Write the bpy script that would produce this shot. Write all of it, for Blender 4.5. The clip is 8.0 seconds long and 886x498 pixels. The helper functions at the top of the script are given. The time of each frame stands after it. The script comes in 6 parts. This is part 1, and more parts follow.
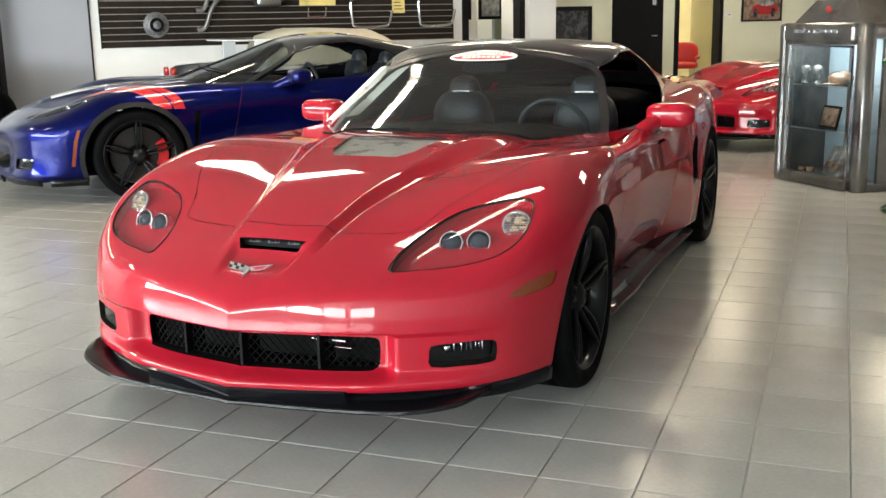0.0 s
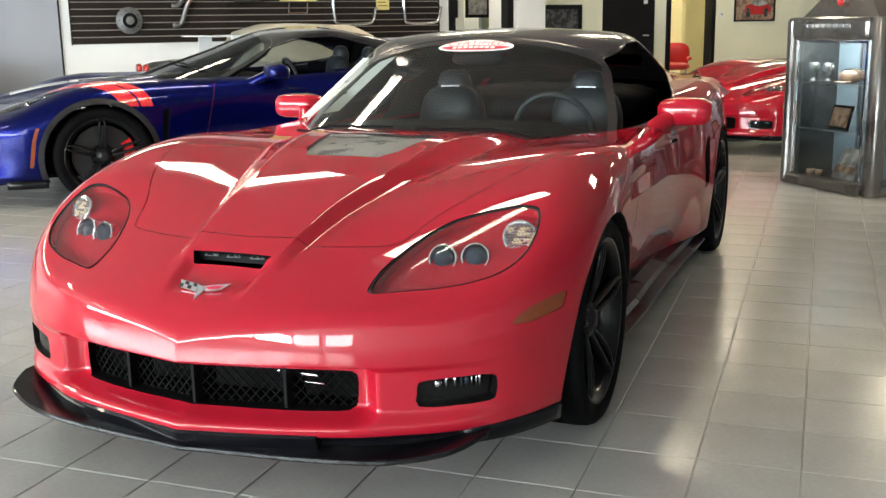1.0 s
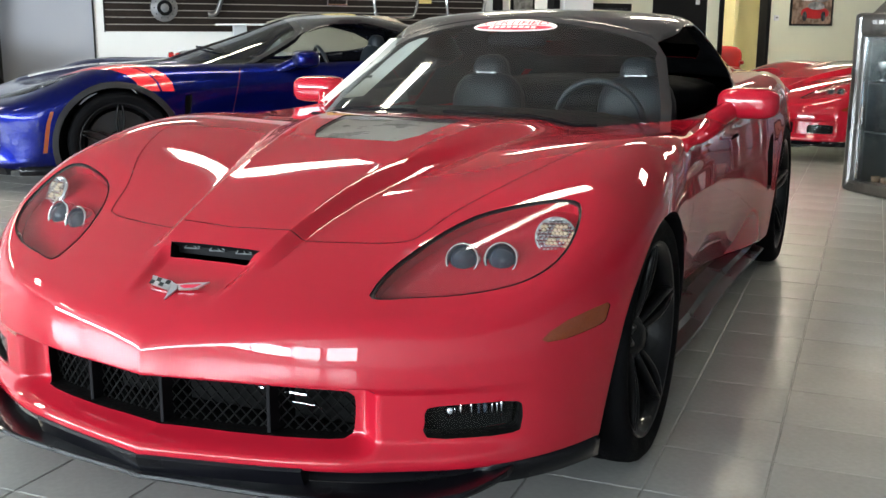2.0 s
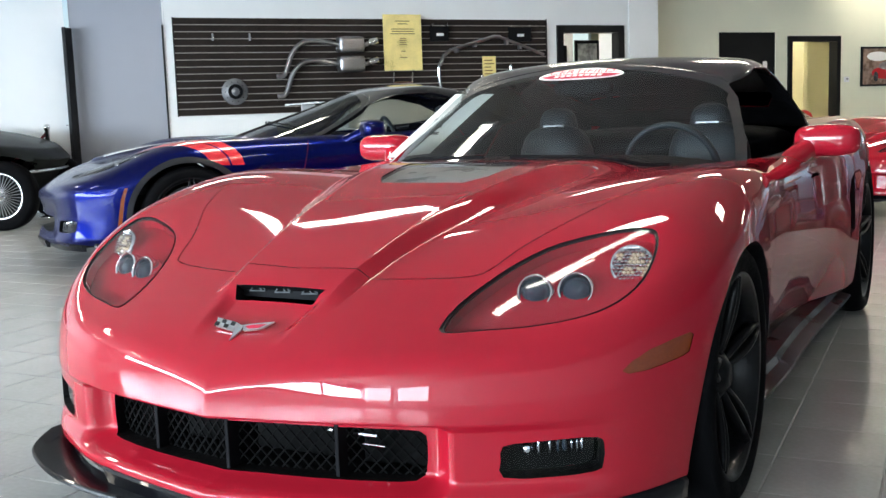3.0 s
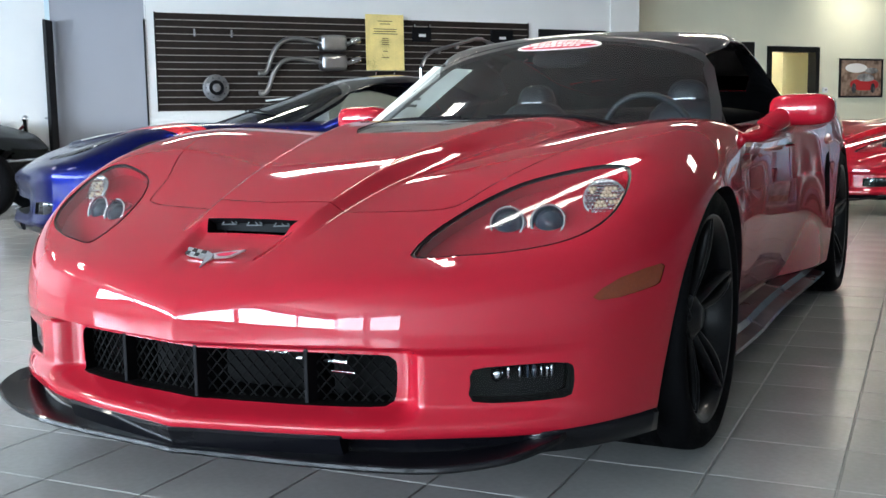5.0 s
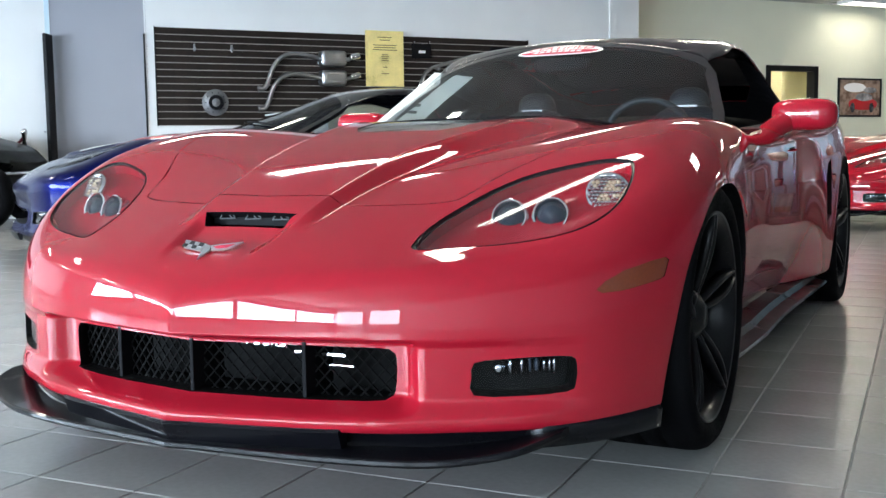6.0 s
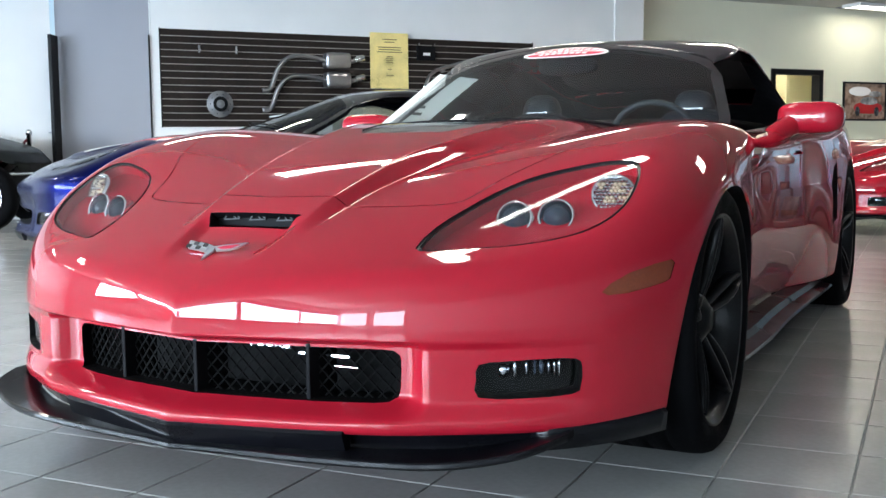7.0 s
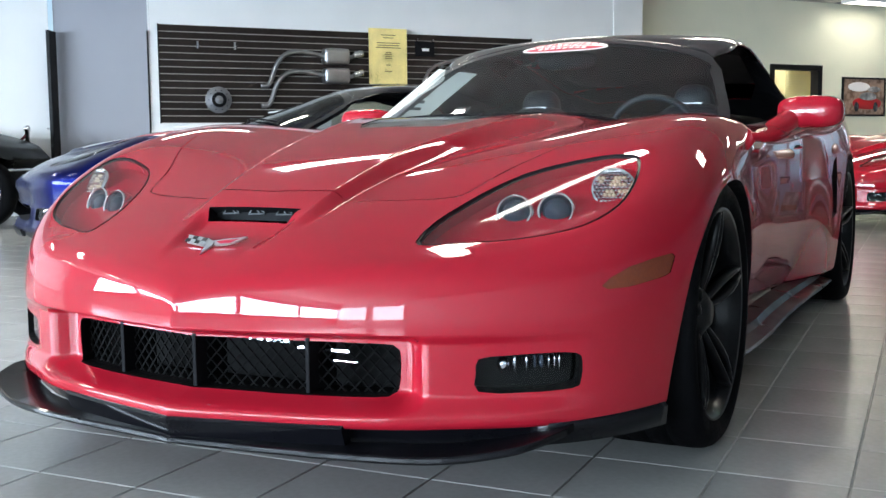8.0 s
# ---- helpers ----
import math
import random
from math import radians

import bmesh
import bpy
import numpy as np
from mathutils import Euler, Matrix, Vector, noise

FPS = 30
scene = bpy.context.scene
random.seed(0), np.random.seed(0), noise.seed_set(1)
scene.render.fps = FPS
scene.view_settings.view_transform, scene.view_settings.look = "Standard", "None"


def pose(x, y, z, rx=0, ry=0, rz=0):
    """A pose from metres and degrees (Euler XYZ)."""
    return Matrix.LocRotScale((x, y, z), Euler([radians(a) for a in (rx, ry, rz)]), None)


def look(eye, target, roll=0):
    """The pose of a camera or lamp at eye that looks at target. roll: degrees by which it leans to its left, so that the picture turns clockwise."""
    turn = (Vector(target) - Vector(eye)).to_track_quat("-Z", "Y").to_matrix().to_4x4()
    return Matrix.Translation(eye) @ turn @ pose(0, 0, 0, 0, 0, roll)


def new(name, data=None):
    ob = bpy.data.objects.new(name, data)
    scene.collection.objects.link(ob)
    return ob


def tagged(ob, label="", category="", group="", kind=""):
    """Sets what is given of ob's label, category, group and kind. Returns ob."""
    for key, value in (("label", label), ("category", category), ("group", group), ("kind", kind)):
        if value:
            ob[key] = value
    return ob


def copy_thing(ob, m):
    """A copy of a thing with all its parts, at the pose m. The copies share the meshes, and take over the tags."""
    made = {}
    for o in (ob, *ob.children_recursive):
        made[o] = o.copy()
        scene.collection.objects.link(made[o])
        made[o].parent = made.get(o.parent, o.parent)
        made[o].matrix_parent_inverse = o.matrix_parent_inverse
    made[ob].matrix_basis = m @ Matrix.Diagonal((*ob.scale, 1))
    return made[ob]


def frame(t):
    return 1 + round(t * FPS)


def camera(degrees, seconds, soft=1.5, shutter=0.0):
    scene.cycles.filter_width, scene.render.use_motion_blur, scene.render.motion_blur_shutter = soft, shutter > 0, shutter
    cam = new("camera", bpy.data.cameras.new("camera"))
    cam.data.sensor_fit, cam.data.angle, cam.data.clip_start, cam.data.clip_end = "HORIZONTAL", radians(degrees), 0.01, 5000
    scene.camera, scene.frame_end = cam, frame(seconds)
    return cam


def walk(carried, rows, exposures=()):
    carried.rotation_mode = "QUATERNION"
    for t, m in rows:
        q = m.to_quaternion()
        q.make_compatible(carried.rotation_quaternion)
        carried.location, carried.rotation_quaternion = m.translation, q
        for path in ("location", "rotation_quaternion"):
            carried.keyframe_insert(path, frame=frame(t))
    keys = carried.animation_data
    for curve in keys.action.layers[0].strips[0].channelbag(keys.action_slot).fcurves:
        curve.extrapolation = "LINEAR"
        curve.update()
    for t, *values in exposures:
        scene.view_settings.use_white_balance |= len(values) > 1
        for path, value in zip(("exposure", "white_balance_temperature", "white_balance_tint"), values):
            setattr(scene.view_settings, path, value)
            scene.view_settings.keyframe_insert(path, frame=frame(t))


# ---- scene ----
import collections

cam = camera(46.00, 8.0, soft=1.5)
# seconds, eye x, y, z, yaw to the left, pitch up, lean
PATH = [
    (0.0, 1.857, -3.513, 1.302, 22.82, -12.27, -1.14),
    (0.5, 1.720, -3.303, 1.275, 20.38, -11.82, -2.51),
    (1.0, 1.643, -3.042, 1.228, 21.95, -12.13, -0.89),
    (2.5, 1.487, -2.522, 1.057, 25.66, -10.84, -0.55),
    (3.0, 1.486, -2.535, 0.995, 28.09, -7.42, -1.96),
    (3.5, 1.496, -2.556, 0.957, 28.25, -6.54, -2.20),
    (4.0, 1.506, -2.563, 0.911, 27.45, -7.50, -1.83),
    (4.5, 1.511, -2.557, 0.860, 27.11, -7.29, -1.26),
    (6.0, 1.489, -2.526, 0.743, 26.89, -5.48, -0.75),
    (6.5, 1.484, -2.521, 0.742, 26.81, -5.40, -0.78),
    (7.0, 1.483, -2.520, 0.740, 27.09, -5.34, -0.54),
    (7.5, 1.480, -2.522, 0.739, 27.09, -5.37, -0.33),
    (8.0, 1.479, -2.516, 0.735, 27.03, -5.55, -0.59),
]


def eye_pose(x, y, z, yaw, pitch, lean):
    ya, pi = radians(yaw), radians(pitch)
    ahead = Vector((-math.sin(ya) * math.cos(pi), math.cos(ya) * math.cos(pi), math.sin(pi)))
    eye = Vector((x, y, z))
    return look(eye, eye + ahead, lean)


walk(cam, [(row[0], eye_pose(*row[1:])) for row in PATH], exposures=[(0.0, 0.30, 7350, 10), (1.2, 0.30, 7200, 10), (2.5, 0.25, 6500, 10), (3.5, 0.13, 6250, 10), (8.0, 0.20, 6100, 10)])


# ---- daylight and lamps ----
world = bpy.data.worlds.new("daylight")
scene.world = world
world.use_nodes = True
wn = world.node_tree
sky = wn.nodes.new("ShaderNodeTexSky")
sky.sky_type, sky.sun_disc = "NISHITA", False
sky.sun_elevation, sky.sun_rotation = radians(48), radians(150)
wn.nodes["Background"].inputs["Strength"].default_value = 0.12
wn.links.new(sky.outputs["Color"], wn.nodes["Background"].inputs["Color"])

ROOM = pose(-7.14, 7.07, 0, 0, 0, 52.64)   # the hall's own axes: u along the back wall, w into it, z up
LEFT_U, RIGHT_U, FRONT_W, CEIL = -13.0, 15.5, -19.0, 3.08


def area_light(name, u, w, z, rx, rz, sx, sy, watts, colour):
    data = bpy.data.lights.new(name, "AREA")
    data.shape, data.size, data.size_y, data.energy, data.color = "RECTANGLE", sx, sy, watts, colour
    ob = new(name, data)
    ob.matrix_world = ROOM @ pose(u, w, z, rx, 0, rz)
    return ob


# daylight standing in the window openings, left end and street side
PANES_LEFT = [-18.0 + 2.05 * i for i in range(8)]
PANES_STREET = [-11.4 + 2.4 * i for i in range(2)]
for w in PANES_LEFT:
    area_light("window_daylight", LEFT_U + 0.15, w, 1.60, 90, -90, 1.94, 1.26, 350, (0.74, 0.88, 1.0))
for u in PANES_STREET:
    area_light("window_daylight", u, FRONT_W + 0.15, 1.60, 90, 0, 1.9, 1.7, 200, (0.80, 0.91, 1.0))


# ---- materials ----
def material(name, colour, rough=0.5, metal=0.0, coat=0.0, spec=0.5, grain=None, stain=None, bump_scale=0.0, bump_size=200.0, random_tint=0.0, transmission=0.0, ior=1.45, alpha=1.0, coat_ior=1.5):
    """A Principled surface: fine grain and broad stains vary colour and roughness, a small relief gives bump."""
    m = bpy.data.materials.new(name)
    m.use_nodes = True
    nt = m.node_tree
    b = nt.nodes["Principled BSDF"]
    b.inputs["Base Color"].default_value = (*colour, 1)
    b.inputs["Roughness"].default_value = rough
    b.inputs["Metallic"].default_value = metal
    b.inputs["Coat Weight"].default_value = coat
    b.inputs["Coat Roughness"].default_value = 0.02
    b.inputs["Coat IOR"].default_value = coat_ior
    b.inputs["Specular IOR Level"].default_value = spec
    b.inputs["Transmission Weight"].default_value = transmission
    b.inputs["IOR"].default_value = ior
    b.inputs["Alpha"].default_value = alpha
    co = nt.nodes.new("ShaderNodeTexCoord").outputs["Object"]
    last = None
    for amount, scale in (grain or (0, 0), stain or (0, 0)):
        if not amount:
            continue
        n = nt.nodes.new("ShaderNodeTexNoise")
        n.inputs["Scale"].default_value, n.inputs["Detail"].default_value = scale, 4
        nt.links.new(co, n.inputs["Vector"])
        r = nt.nodes.new("ShaderNodeMapRange")
        r.inputs["From Min"].default_value, r.inputs["From Max"].default_value = 0.3, 0.7
        r.inputs["To Min"].default_value, r.inputs["To Max"].default_value = 1 - amount, 1 + amount
        nt.links.new(n.outputs["Fac"], r.inputs["Value"])
        last = chain(nt, last, r.outputs["Result"])
    if random_tint:
        o = nt.nodes.new("ShaderNodeObjectInfo")
        r = nt.nodes.new("ShaderNodeMapRange")
        r.inputs["To Min"].default_value, r.inputs["To Max"].default_value = 1 - random_tint, 1 + random_tint
        nt.links.new(o.outputs["Random"], r.inputs["Value"])
        last = chain(nt, last, r.outputs["Result"])
    if last:
        mix = nt.nodes.new("ShaderNodeVectorMath")
        mix.operation = "SCALE"
        mix.inputs[0].default_value = colour
        nt.links.new(last, mix.inputs["Scale"])
        nt.links.new(mix.outputs["Vector"], b.inputs["Base Color"])
        rr = nt.nodes.new("ShaderNodeMath")
        rr.operation = "MULTIPLY"
        rr.inputs[1].default_value = rough
        nt.links.new(last, rr.inputs[0])
        nt.links.new(rr.outputs["Value"], b.inputs["Roughness"])
    if bump_scale:
        n = nt.nodes.new("ShaderNodeTexNoise")
        n.inputs["Scale"].default_value, n.inputs["Detail"].default_value = bump_size, 3
        nt.links.new(co, n.inputs["Vector"])
        bp = nt.nodes.new("ShaderNodeBump")
        bp.inputs["Strength"].default_value, bp.inputs["Distance"].default_value = 0.5, bump_scale
        nt.links.new(n.outputs["Fac"], bp.inputs["Height"])
        nt.links.new(bp.outputs["Normal"], b.inputs["Normal"])
    return m


def chain(nt, a, b):
    if a is None:
        return b
    m = nt.nodes.new("ShaderNodeMath")
    m.operation = "MULTIPLY"
    nt.links.new(a, m.inputs[0])
    nt.links.new(b, m.inputs[1])
    return m.outputs["Value"]


def glowing(name, colour, strength):
    m = bpy.data.materials.new(name)
    m.use_nodes = True
    b = m.node_tree.nodes["Principled BSDF"]
    b.inputs["Base Color"].default_value = (0.8, 0.8, 0.8, 1)
    b.inputs["Emission Color"].default_value = (*colour, 1)
    b.inputs["Emission Strength"].default_value = strength
    return m


RED = material("red_clearcoat_paint", (0.358, 0.0090, 0.022), 0.40, 0.0, coat=1.0, spec=0.0, coat_ior=1.48, grain=(0.05, 900), stain=(0.03, 2.5))
BLUE = material("blue_metallic_paint", (0.0012, 0.0038, 0.070), 0.28, 0.75, coat=0.7, coat_ior=1.32, spec=0.0, grain=(0.10, 900), stain=(0.03, 2))
BLACK_PAINT = material("gloss_black_paint", (0.006, 0.006, 0.008), 0.2, 0.0, coat=1.0, grain=(0.1, 400), stain=(0.1, 4))
WHITE_PAINT = material("white_stripe_paint", (0.75, 0.76, 0.78), 0.3, coat=1.0, grain=(0.02, 500))
STRIPE_RED = material("red_stripe_paint", (0.55, 0.01, 0.02), 0.3, coat=1.0, grain=(0.02, 500))
CARBON = material("gloss_carbon_black", (0.004, 0.004, 0.0055), 0.30, coat=0.55, spec=0.05, coat_ior=1.40, grain=(0.06, 350), stain=(0.12, 6))
DARK_PLASTIC = material("matt_black_plastic", (0.006, 0.006, 0.007), 0.6, spec=0.10, grain=(0.2, 300), stain=(0.15, 8), bump_scale=0.0004)
GLASS = material("tinted_glass", (0.55, 0.62, 0.60), 0.0, transmission=1.0, ior=1.15, spec=1.0)
CLEAR = material("clear_lens", (0.95, 0.95, 0.95), 0.0, transmission=1.0, ior=1.12, spec=1.0)
CHROME = material("chrome", (0.8, 0.8, 0.82), 0.08, 1.0, grain=(0.03, 60))
STEEL = material("brushed_steel", (0.40, 0.40, 0.41), 0.34, 1.0, grain=(0.08, 250), stain=(0.10, 8))
TYRE = material("tyre_rubber", (0.004, 0.004, 0.0045), 0.75, spec=0.03, grain=(0.2, 200), stain=(0.2, 9), bump_scale=0.0006, bump_size=300)
RIM_BLACK = material("satin_black_alloy", (0.006, 0.006, 0.007), 0.30, 0.0, coat=0.16, spec=0.12, grain=(0.1, 200))
AMBER = material("amber_lens", (0.19, 0.030, 0.003), 0.12, coat=1.0, grain=(0.1, 150))
WALL_WHITE = material("white_wall_paint", (0.82, 0.83, 0.83), 0.75, grain=(0.015, 160), stain=(0.03, 1.3), bump_scale=0.0008, bump_size=120)
WALL_GREY = material("grey_wall_paint", (0.27, 0.274, 0.305), 0.75, grain=(0.015, 160), stain=(0.03, 1.3), bump_scale=0.0008, bump_size=120)
WALL_CREAM = material("cream_wall_paint", (0.82, 0.82, 0.66), 0.75, grain=(0.015, 160), stain=(0.03, 1.3), bump_scale=0.0008, bump_size=120)
TILE = material("glazed_floor_tile", (0.35, 0.345, 0.33), 0.20, spec=0.5, grain=(0.05, 60), stain=(0.07, 3.0), random_tint=0.03)
GROUT = material("grey_grout", (0.30, 0.29, 0.275), 0.8, grain=(0.2, 90), stain=(0.2, 2))
CEIL_TILE = material("dull_ceiling_tile", (0.52, 0.52, 0.50), 0.9, grain=(0.05, 140), stain=(0.03, 2), bump_scale=0.001, bump_size=90)
SLAT = material("dark_slat_board", (0.018, 0.012, 0.010), 0.45, spec=0.25, grain=(0.3, 40), stain=(0.2, 5), random_tint=0.08)
GROOVE = material("aluminium_groove_insert", (0.42, 0.39, 0.35), 0.5, 0.2, grain=(0.1, 60))
BLACK_WOOD = material("black_painted_wood", (0.008, 0.008, 0.009), 0.45, spec=0.15, grain=(0.2, 90), stain=(0.15, 3))
LAMP = glowing("fluorescent_diffuser", (1.0, 0.92, 0.76), 31.5)


# ---- mesh helpers ----
def mesh_object(name, bm, mat, parent=None, label="", smooth=False, at=None):
    me = bpy.data.meshes.new(name)
    bm.to_mesh(me)
    bm.free()
    me.materials.append(mat)
    if smooth:
        me.shade_smooth()
    ob = new(name, me)
    if at is not None:
        ob.matrix_basis = at
    if parent is not None:
        ob.parent = parent
    if label:
        ob["label"] = label
    return ob


def part(name, bm, mat, parent, label="", smooth=False, at=None):
    return mesh_object(name, bm, mat, parent, label, smooth, at)


def thing(name, m, label, category, group="", kind=""):
    ob = new(name)
    ob.empty_display_size = 0.1
    ob.matrix_basis = m
    return tagged(ob, label, category, group, kind)


def add_box(bm, x0, x1, y0, y1, z0, z1, bevel=0.0):
    r = bmesh.ops.create_cube(bm, size=1.0)
    vs = r["verts"]
    bmesh.ops.transform(bm, matrix=Matrix.LocRotScale(((x0 + x1) / 2, (y0 + y1) / 2, (z0 + z1) / 2), None, (abs(x1 - x0), abs(y1 - y0), abs(z1 - z0))), verts=vs)
    if bevel:
        es = list({e for v in vs for e in v.link_edges})
        bmesh.ops.bevel(bm, geom=es, offset=bevel, segments=2, profile=0.5, affect="EDGES")
    return bm


def box(x0, x1, y0, y1, z0, z1, bevel=0.0):
    return add_box(bmesh.new(), x0, x1, y0, y1, z0, z1, bevel)


def lathe(profile, seg=48, axis="x"):
    """A turned solid: profile rows of (radius, along)."""
    bm = bmesh.new()
    rings = []
    for r, a in profile:
        ring = []
        for i in range(seg):
            t = 2 * math.pi * i / seg
            c, s = r * math.cos(t), r * math.sin(t)
            ring.append(bm.verts.new({"x": (a, c, s), "y": (c, a, s), "z": (c, s, a)}[axis]))
        rings.append(ring)
    for p, q in zip(rings, rings[1:]):
        for i in range(seg):
            k = (i + 1) % seg
            bm.faces.new((p[i], p[k], q[k], q[i]))
    bmesh.ops.recalc_face_normals(bm, faces=bm.faces)
    return bm


def tube(points, radius, seg=10, bm=None):
    """A round bar along points."""
    bm = bm or bmesh.new()
    pts = [Vector(p) for p in points]
    rings = []
    up = Vector((0.13, 0.31, 0.94))
    for i, p in enumerate(pts):
        t = (pts[min(i + 1, len(pts) - 1)] - pts[max(i - 1, 0)]).normalized()
        a = t.cross(up)
        if a.length < 1e-3:
            a = t.cross(Vector((1, 0, 0)))
        a.normalize()
        b = t.cross(a)
        r = radius[i] if isinstance(radius, (list, tuple)) else radius
        rings.append([bm.verts.new(p + (a * math.cos(w) + b * math.sin(w)) * r) for w in (2 * math.pi * k / seg for k in range(seg))])
    for p, q in zip(rings, rings[1:]):
        for i in range(seg):
            k = (i + 1) % seg
            bm.faces.new((p[i], p[k], q[k], q[i]))
    bm.faces.new(rings[0][::-1])
    bm.faces.new(rings[-1])
    bmesh.ops.recalc_face_normals(bm, faces=bm.faces)
    return bm


def glide(points, n=8):
    """A rounded line through points (Catmull-Rom)."""
    p = [Vector(q) for q in points]
    p = [p[0] * 2 - p[1]] + p + [p[-1] * 2 - p[-2]]
    out = []
    for i in range(1, len(p) - 2):
        for k in range(n):
            t = k / n
            out.append(0.5 * (2 * p[i] + (p[i + 1] - p[i - 1]) * t + (2 * p[i - 1] - 5 * p[i] + 4 * p[i + 1] - p[i + 2]) * t * t
                              + (3 * p[i] - p[i - 1] - 3 * p[i + 1] + p[i + 2]) * t ** 3))
    out.append(p[-2])
    return out


def structure(name, bm, mat, label, category, at=None):
    ob = mesh_object(name, bm, mat, at=at)
    return tagged(ob, label, category, kind="structure")


# ---- the showroom shell, in the hall's axes ----
BACK2 = 0.57     # the picture wall stands this far behind the slat wall
bm = box(-0.12, 5.23, 0.0, 0.2, 0, CEIL)
add_box(bm, 5.23, 6.34, 0.0, 0.2, 2.145, CEIL)
add_box(bm, 6.34, 6.43, 0.0, 0.2, 0, CEIL)
structure("wall_back_slats", bm, WALL_WHITE, "white painted wall behind the dark slat board", "wall", ROOM)
structure("wall_column", box(6.43, 6.93, -0.02, BACK2 + 0.2, 0, CEIL), WALL_WHITE, "white painted square column between two wall bays", "column", ROOM)
bm = box(6.93, 8.52, BACK2, BACK2 + 0.15, 0, CEIL)
add_box(bm, 8.52, 9.67, BACK2, BACK2 + 0.15, 2.10, CEIL)
add_box(bm, 9.67, 9.91, BACK2, BACK2 + 0.15, 0, CEIL)
add_box(bm, 9.91, 11.04, BACK2, BACK2 + 0.15, 2.04, CEIL)
add_box(bm, 11.04, RIGHT_U, BACK2, BACK2 + 0.15, 0, CEIL)
structure("wall_back_offices", bm, WALL_CREAM, "cream white wall with two black door openings", "wall", ROOM)
ga = ROOM.inverted() @ Vector((-7.2, 6.99, 0))
gb = ROOM.inverted() @ Vector((-8.18, 6.46, 0))
gdir = math.degrees(math.atan2(gb.y - ga.y, gb.x - ga.x))
glen = (gb - ga).length
structure("wall_grey_bay", box(0, glen, -0.2, 0, 0, CEIL), WALL_GREY, "grey painted wall bay beside the slat wall", "wall", ROOM @ pose(ga.x, ga.y, 0, 0, 0, gdir))
structure("wall_back_left", box(LEFT_U, gb.x - 0.06, gb.y - 0.05, gb.y + 0.15, 0, CEIL), WALL_WHITE, "bright white painted wall lit by daylight", "wall", ROOM)
# unseen closing wall, kept grey so less light bounces onto the car's right side
structure("wall_right_end", box(RIGHT_U, RIGHT_U + 0.2, FRONT_W, BACK2 + 0.2, 0, CEIL), WALL_GREY, "unseen closing wall, grey to cut bounced light from the right", "wall", ROOM)


def window_wall(name, centres, half, length, m):
    """A wall from 0 to length along x with openings round the given centres."""
    b = box(0, length, 0, 0.2, 0, 0.72)
    add_box(b, 0, length, 0, 0.2, 2.48, CEIL)
    edges = [0.0] + [e for c in sorted(centres) for e in (c - half, c + half)] + [length]
    for lo, hi in zip(edges[::2], edges[1::2]):
        add_box(b, lo, hi, 0, 0.2, 0.72, 2.48)
    return structure(name, b, WALL_WHITE, "white shop front wall with large window openings", "wall", m)


window_wall("wall_left_end", [w - FRONT_W + 0.2 for w in PANES_LEFT], 0.985, abs(FRONT_W) + 2, ROOM @ pose(LEFT_U, FRONT_W - 0.2, 0, 0, 0, 90))
window_wall("wall_street", [RIGHT_U - u for u in PANES_STREET], 0.98, RIGHT_U - LEFT_U, ROOM @ pose(RIGHT_U, FRONT_W, 0, 0, 0, 180))
structure("ceiling", box(LEFT_U, RIGHT_U, FRONT_W, BACK2 + 0.2, CEIL, CEIL + 0.1), CEIL_TILE, "white suspended ceiling with lay-in panels", "ceiling", ROOM)
structure("floor", box(-30, 30, -30, 30, -0.08, -0.003), GROUT, "grey grout bed of the tiled showroom floor", "floor")

# fluorescent panels let into the ceiling
light0 = thing("ceiling_light", ROOM @ pose(11.75, 0.05, CEIL), "white recessed fluorescent ceiling light panel", "ceiling light", "fluorescent ceiling lights")
fr = bmesh.new()
for q in ((-0.64, 0.64, -0.19, -0.16), (-0.64, 0.64, 0.16, 0.19), (-0.64, -0.61, -0.16, 0.16), (0.61, 0.64, -0.16, 0.16)):
    add_box(fr, *q, -0.055, 0.0)
part("frame", fr, WALL_WHITE, light0)
part("diffuser", box(-0.61, 0.61, -0.16, 0.16, -0.012, 0.0, 0.003), LAMP, light0, "glowing white diffuser")
for i, j in [(0, 0), (0, 1), (0, 2), (1, 0), (1, 1), (2, 0), (2, 1), (2, 2), (3, 0), (3, 1), (3, 2), (4, 0), (4, 1), (5, 0), (5, 1)]:
    copy_thing(light0, ROOM @ pose(-8.3 + 4.0 * i, -2.9 - 3.1 * j, CEIL))

# the panel beside the office wall is dimmed to soften its hot spot there
LAMP_DIMMED = glowing("dimmed_fluorescent_diffuser", (1.0, 0.92, 0.76), 12.0)
for ob in light0.children:
    if ob.name.split(".")[0] == "diffuser":
        ob.data = ob.data.copy()
        ob.data.materials[0] = LAMP_DIMMED

# floor tiles
tile = box(-0.1408, 0.1408, -0.1508, 0.1508, -0.008, 0.0)
bmesh.ops.bevel(tile, geom=[e for e in tile.edges if all(v.co.z > -0.001 for v in e.verts)], offset=0.002, segments=1, affect="EDGES")
FLOOR_AT = pose(1.275, -0.485, 0, 0, 0, 2.06)


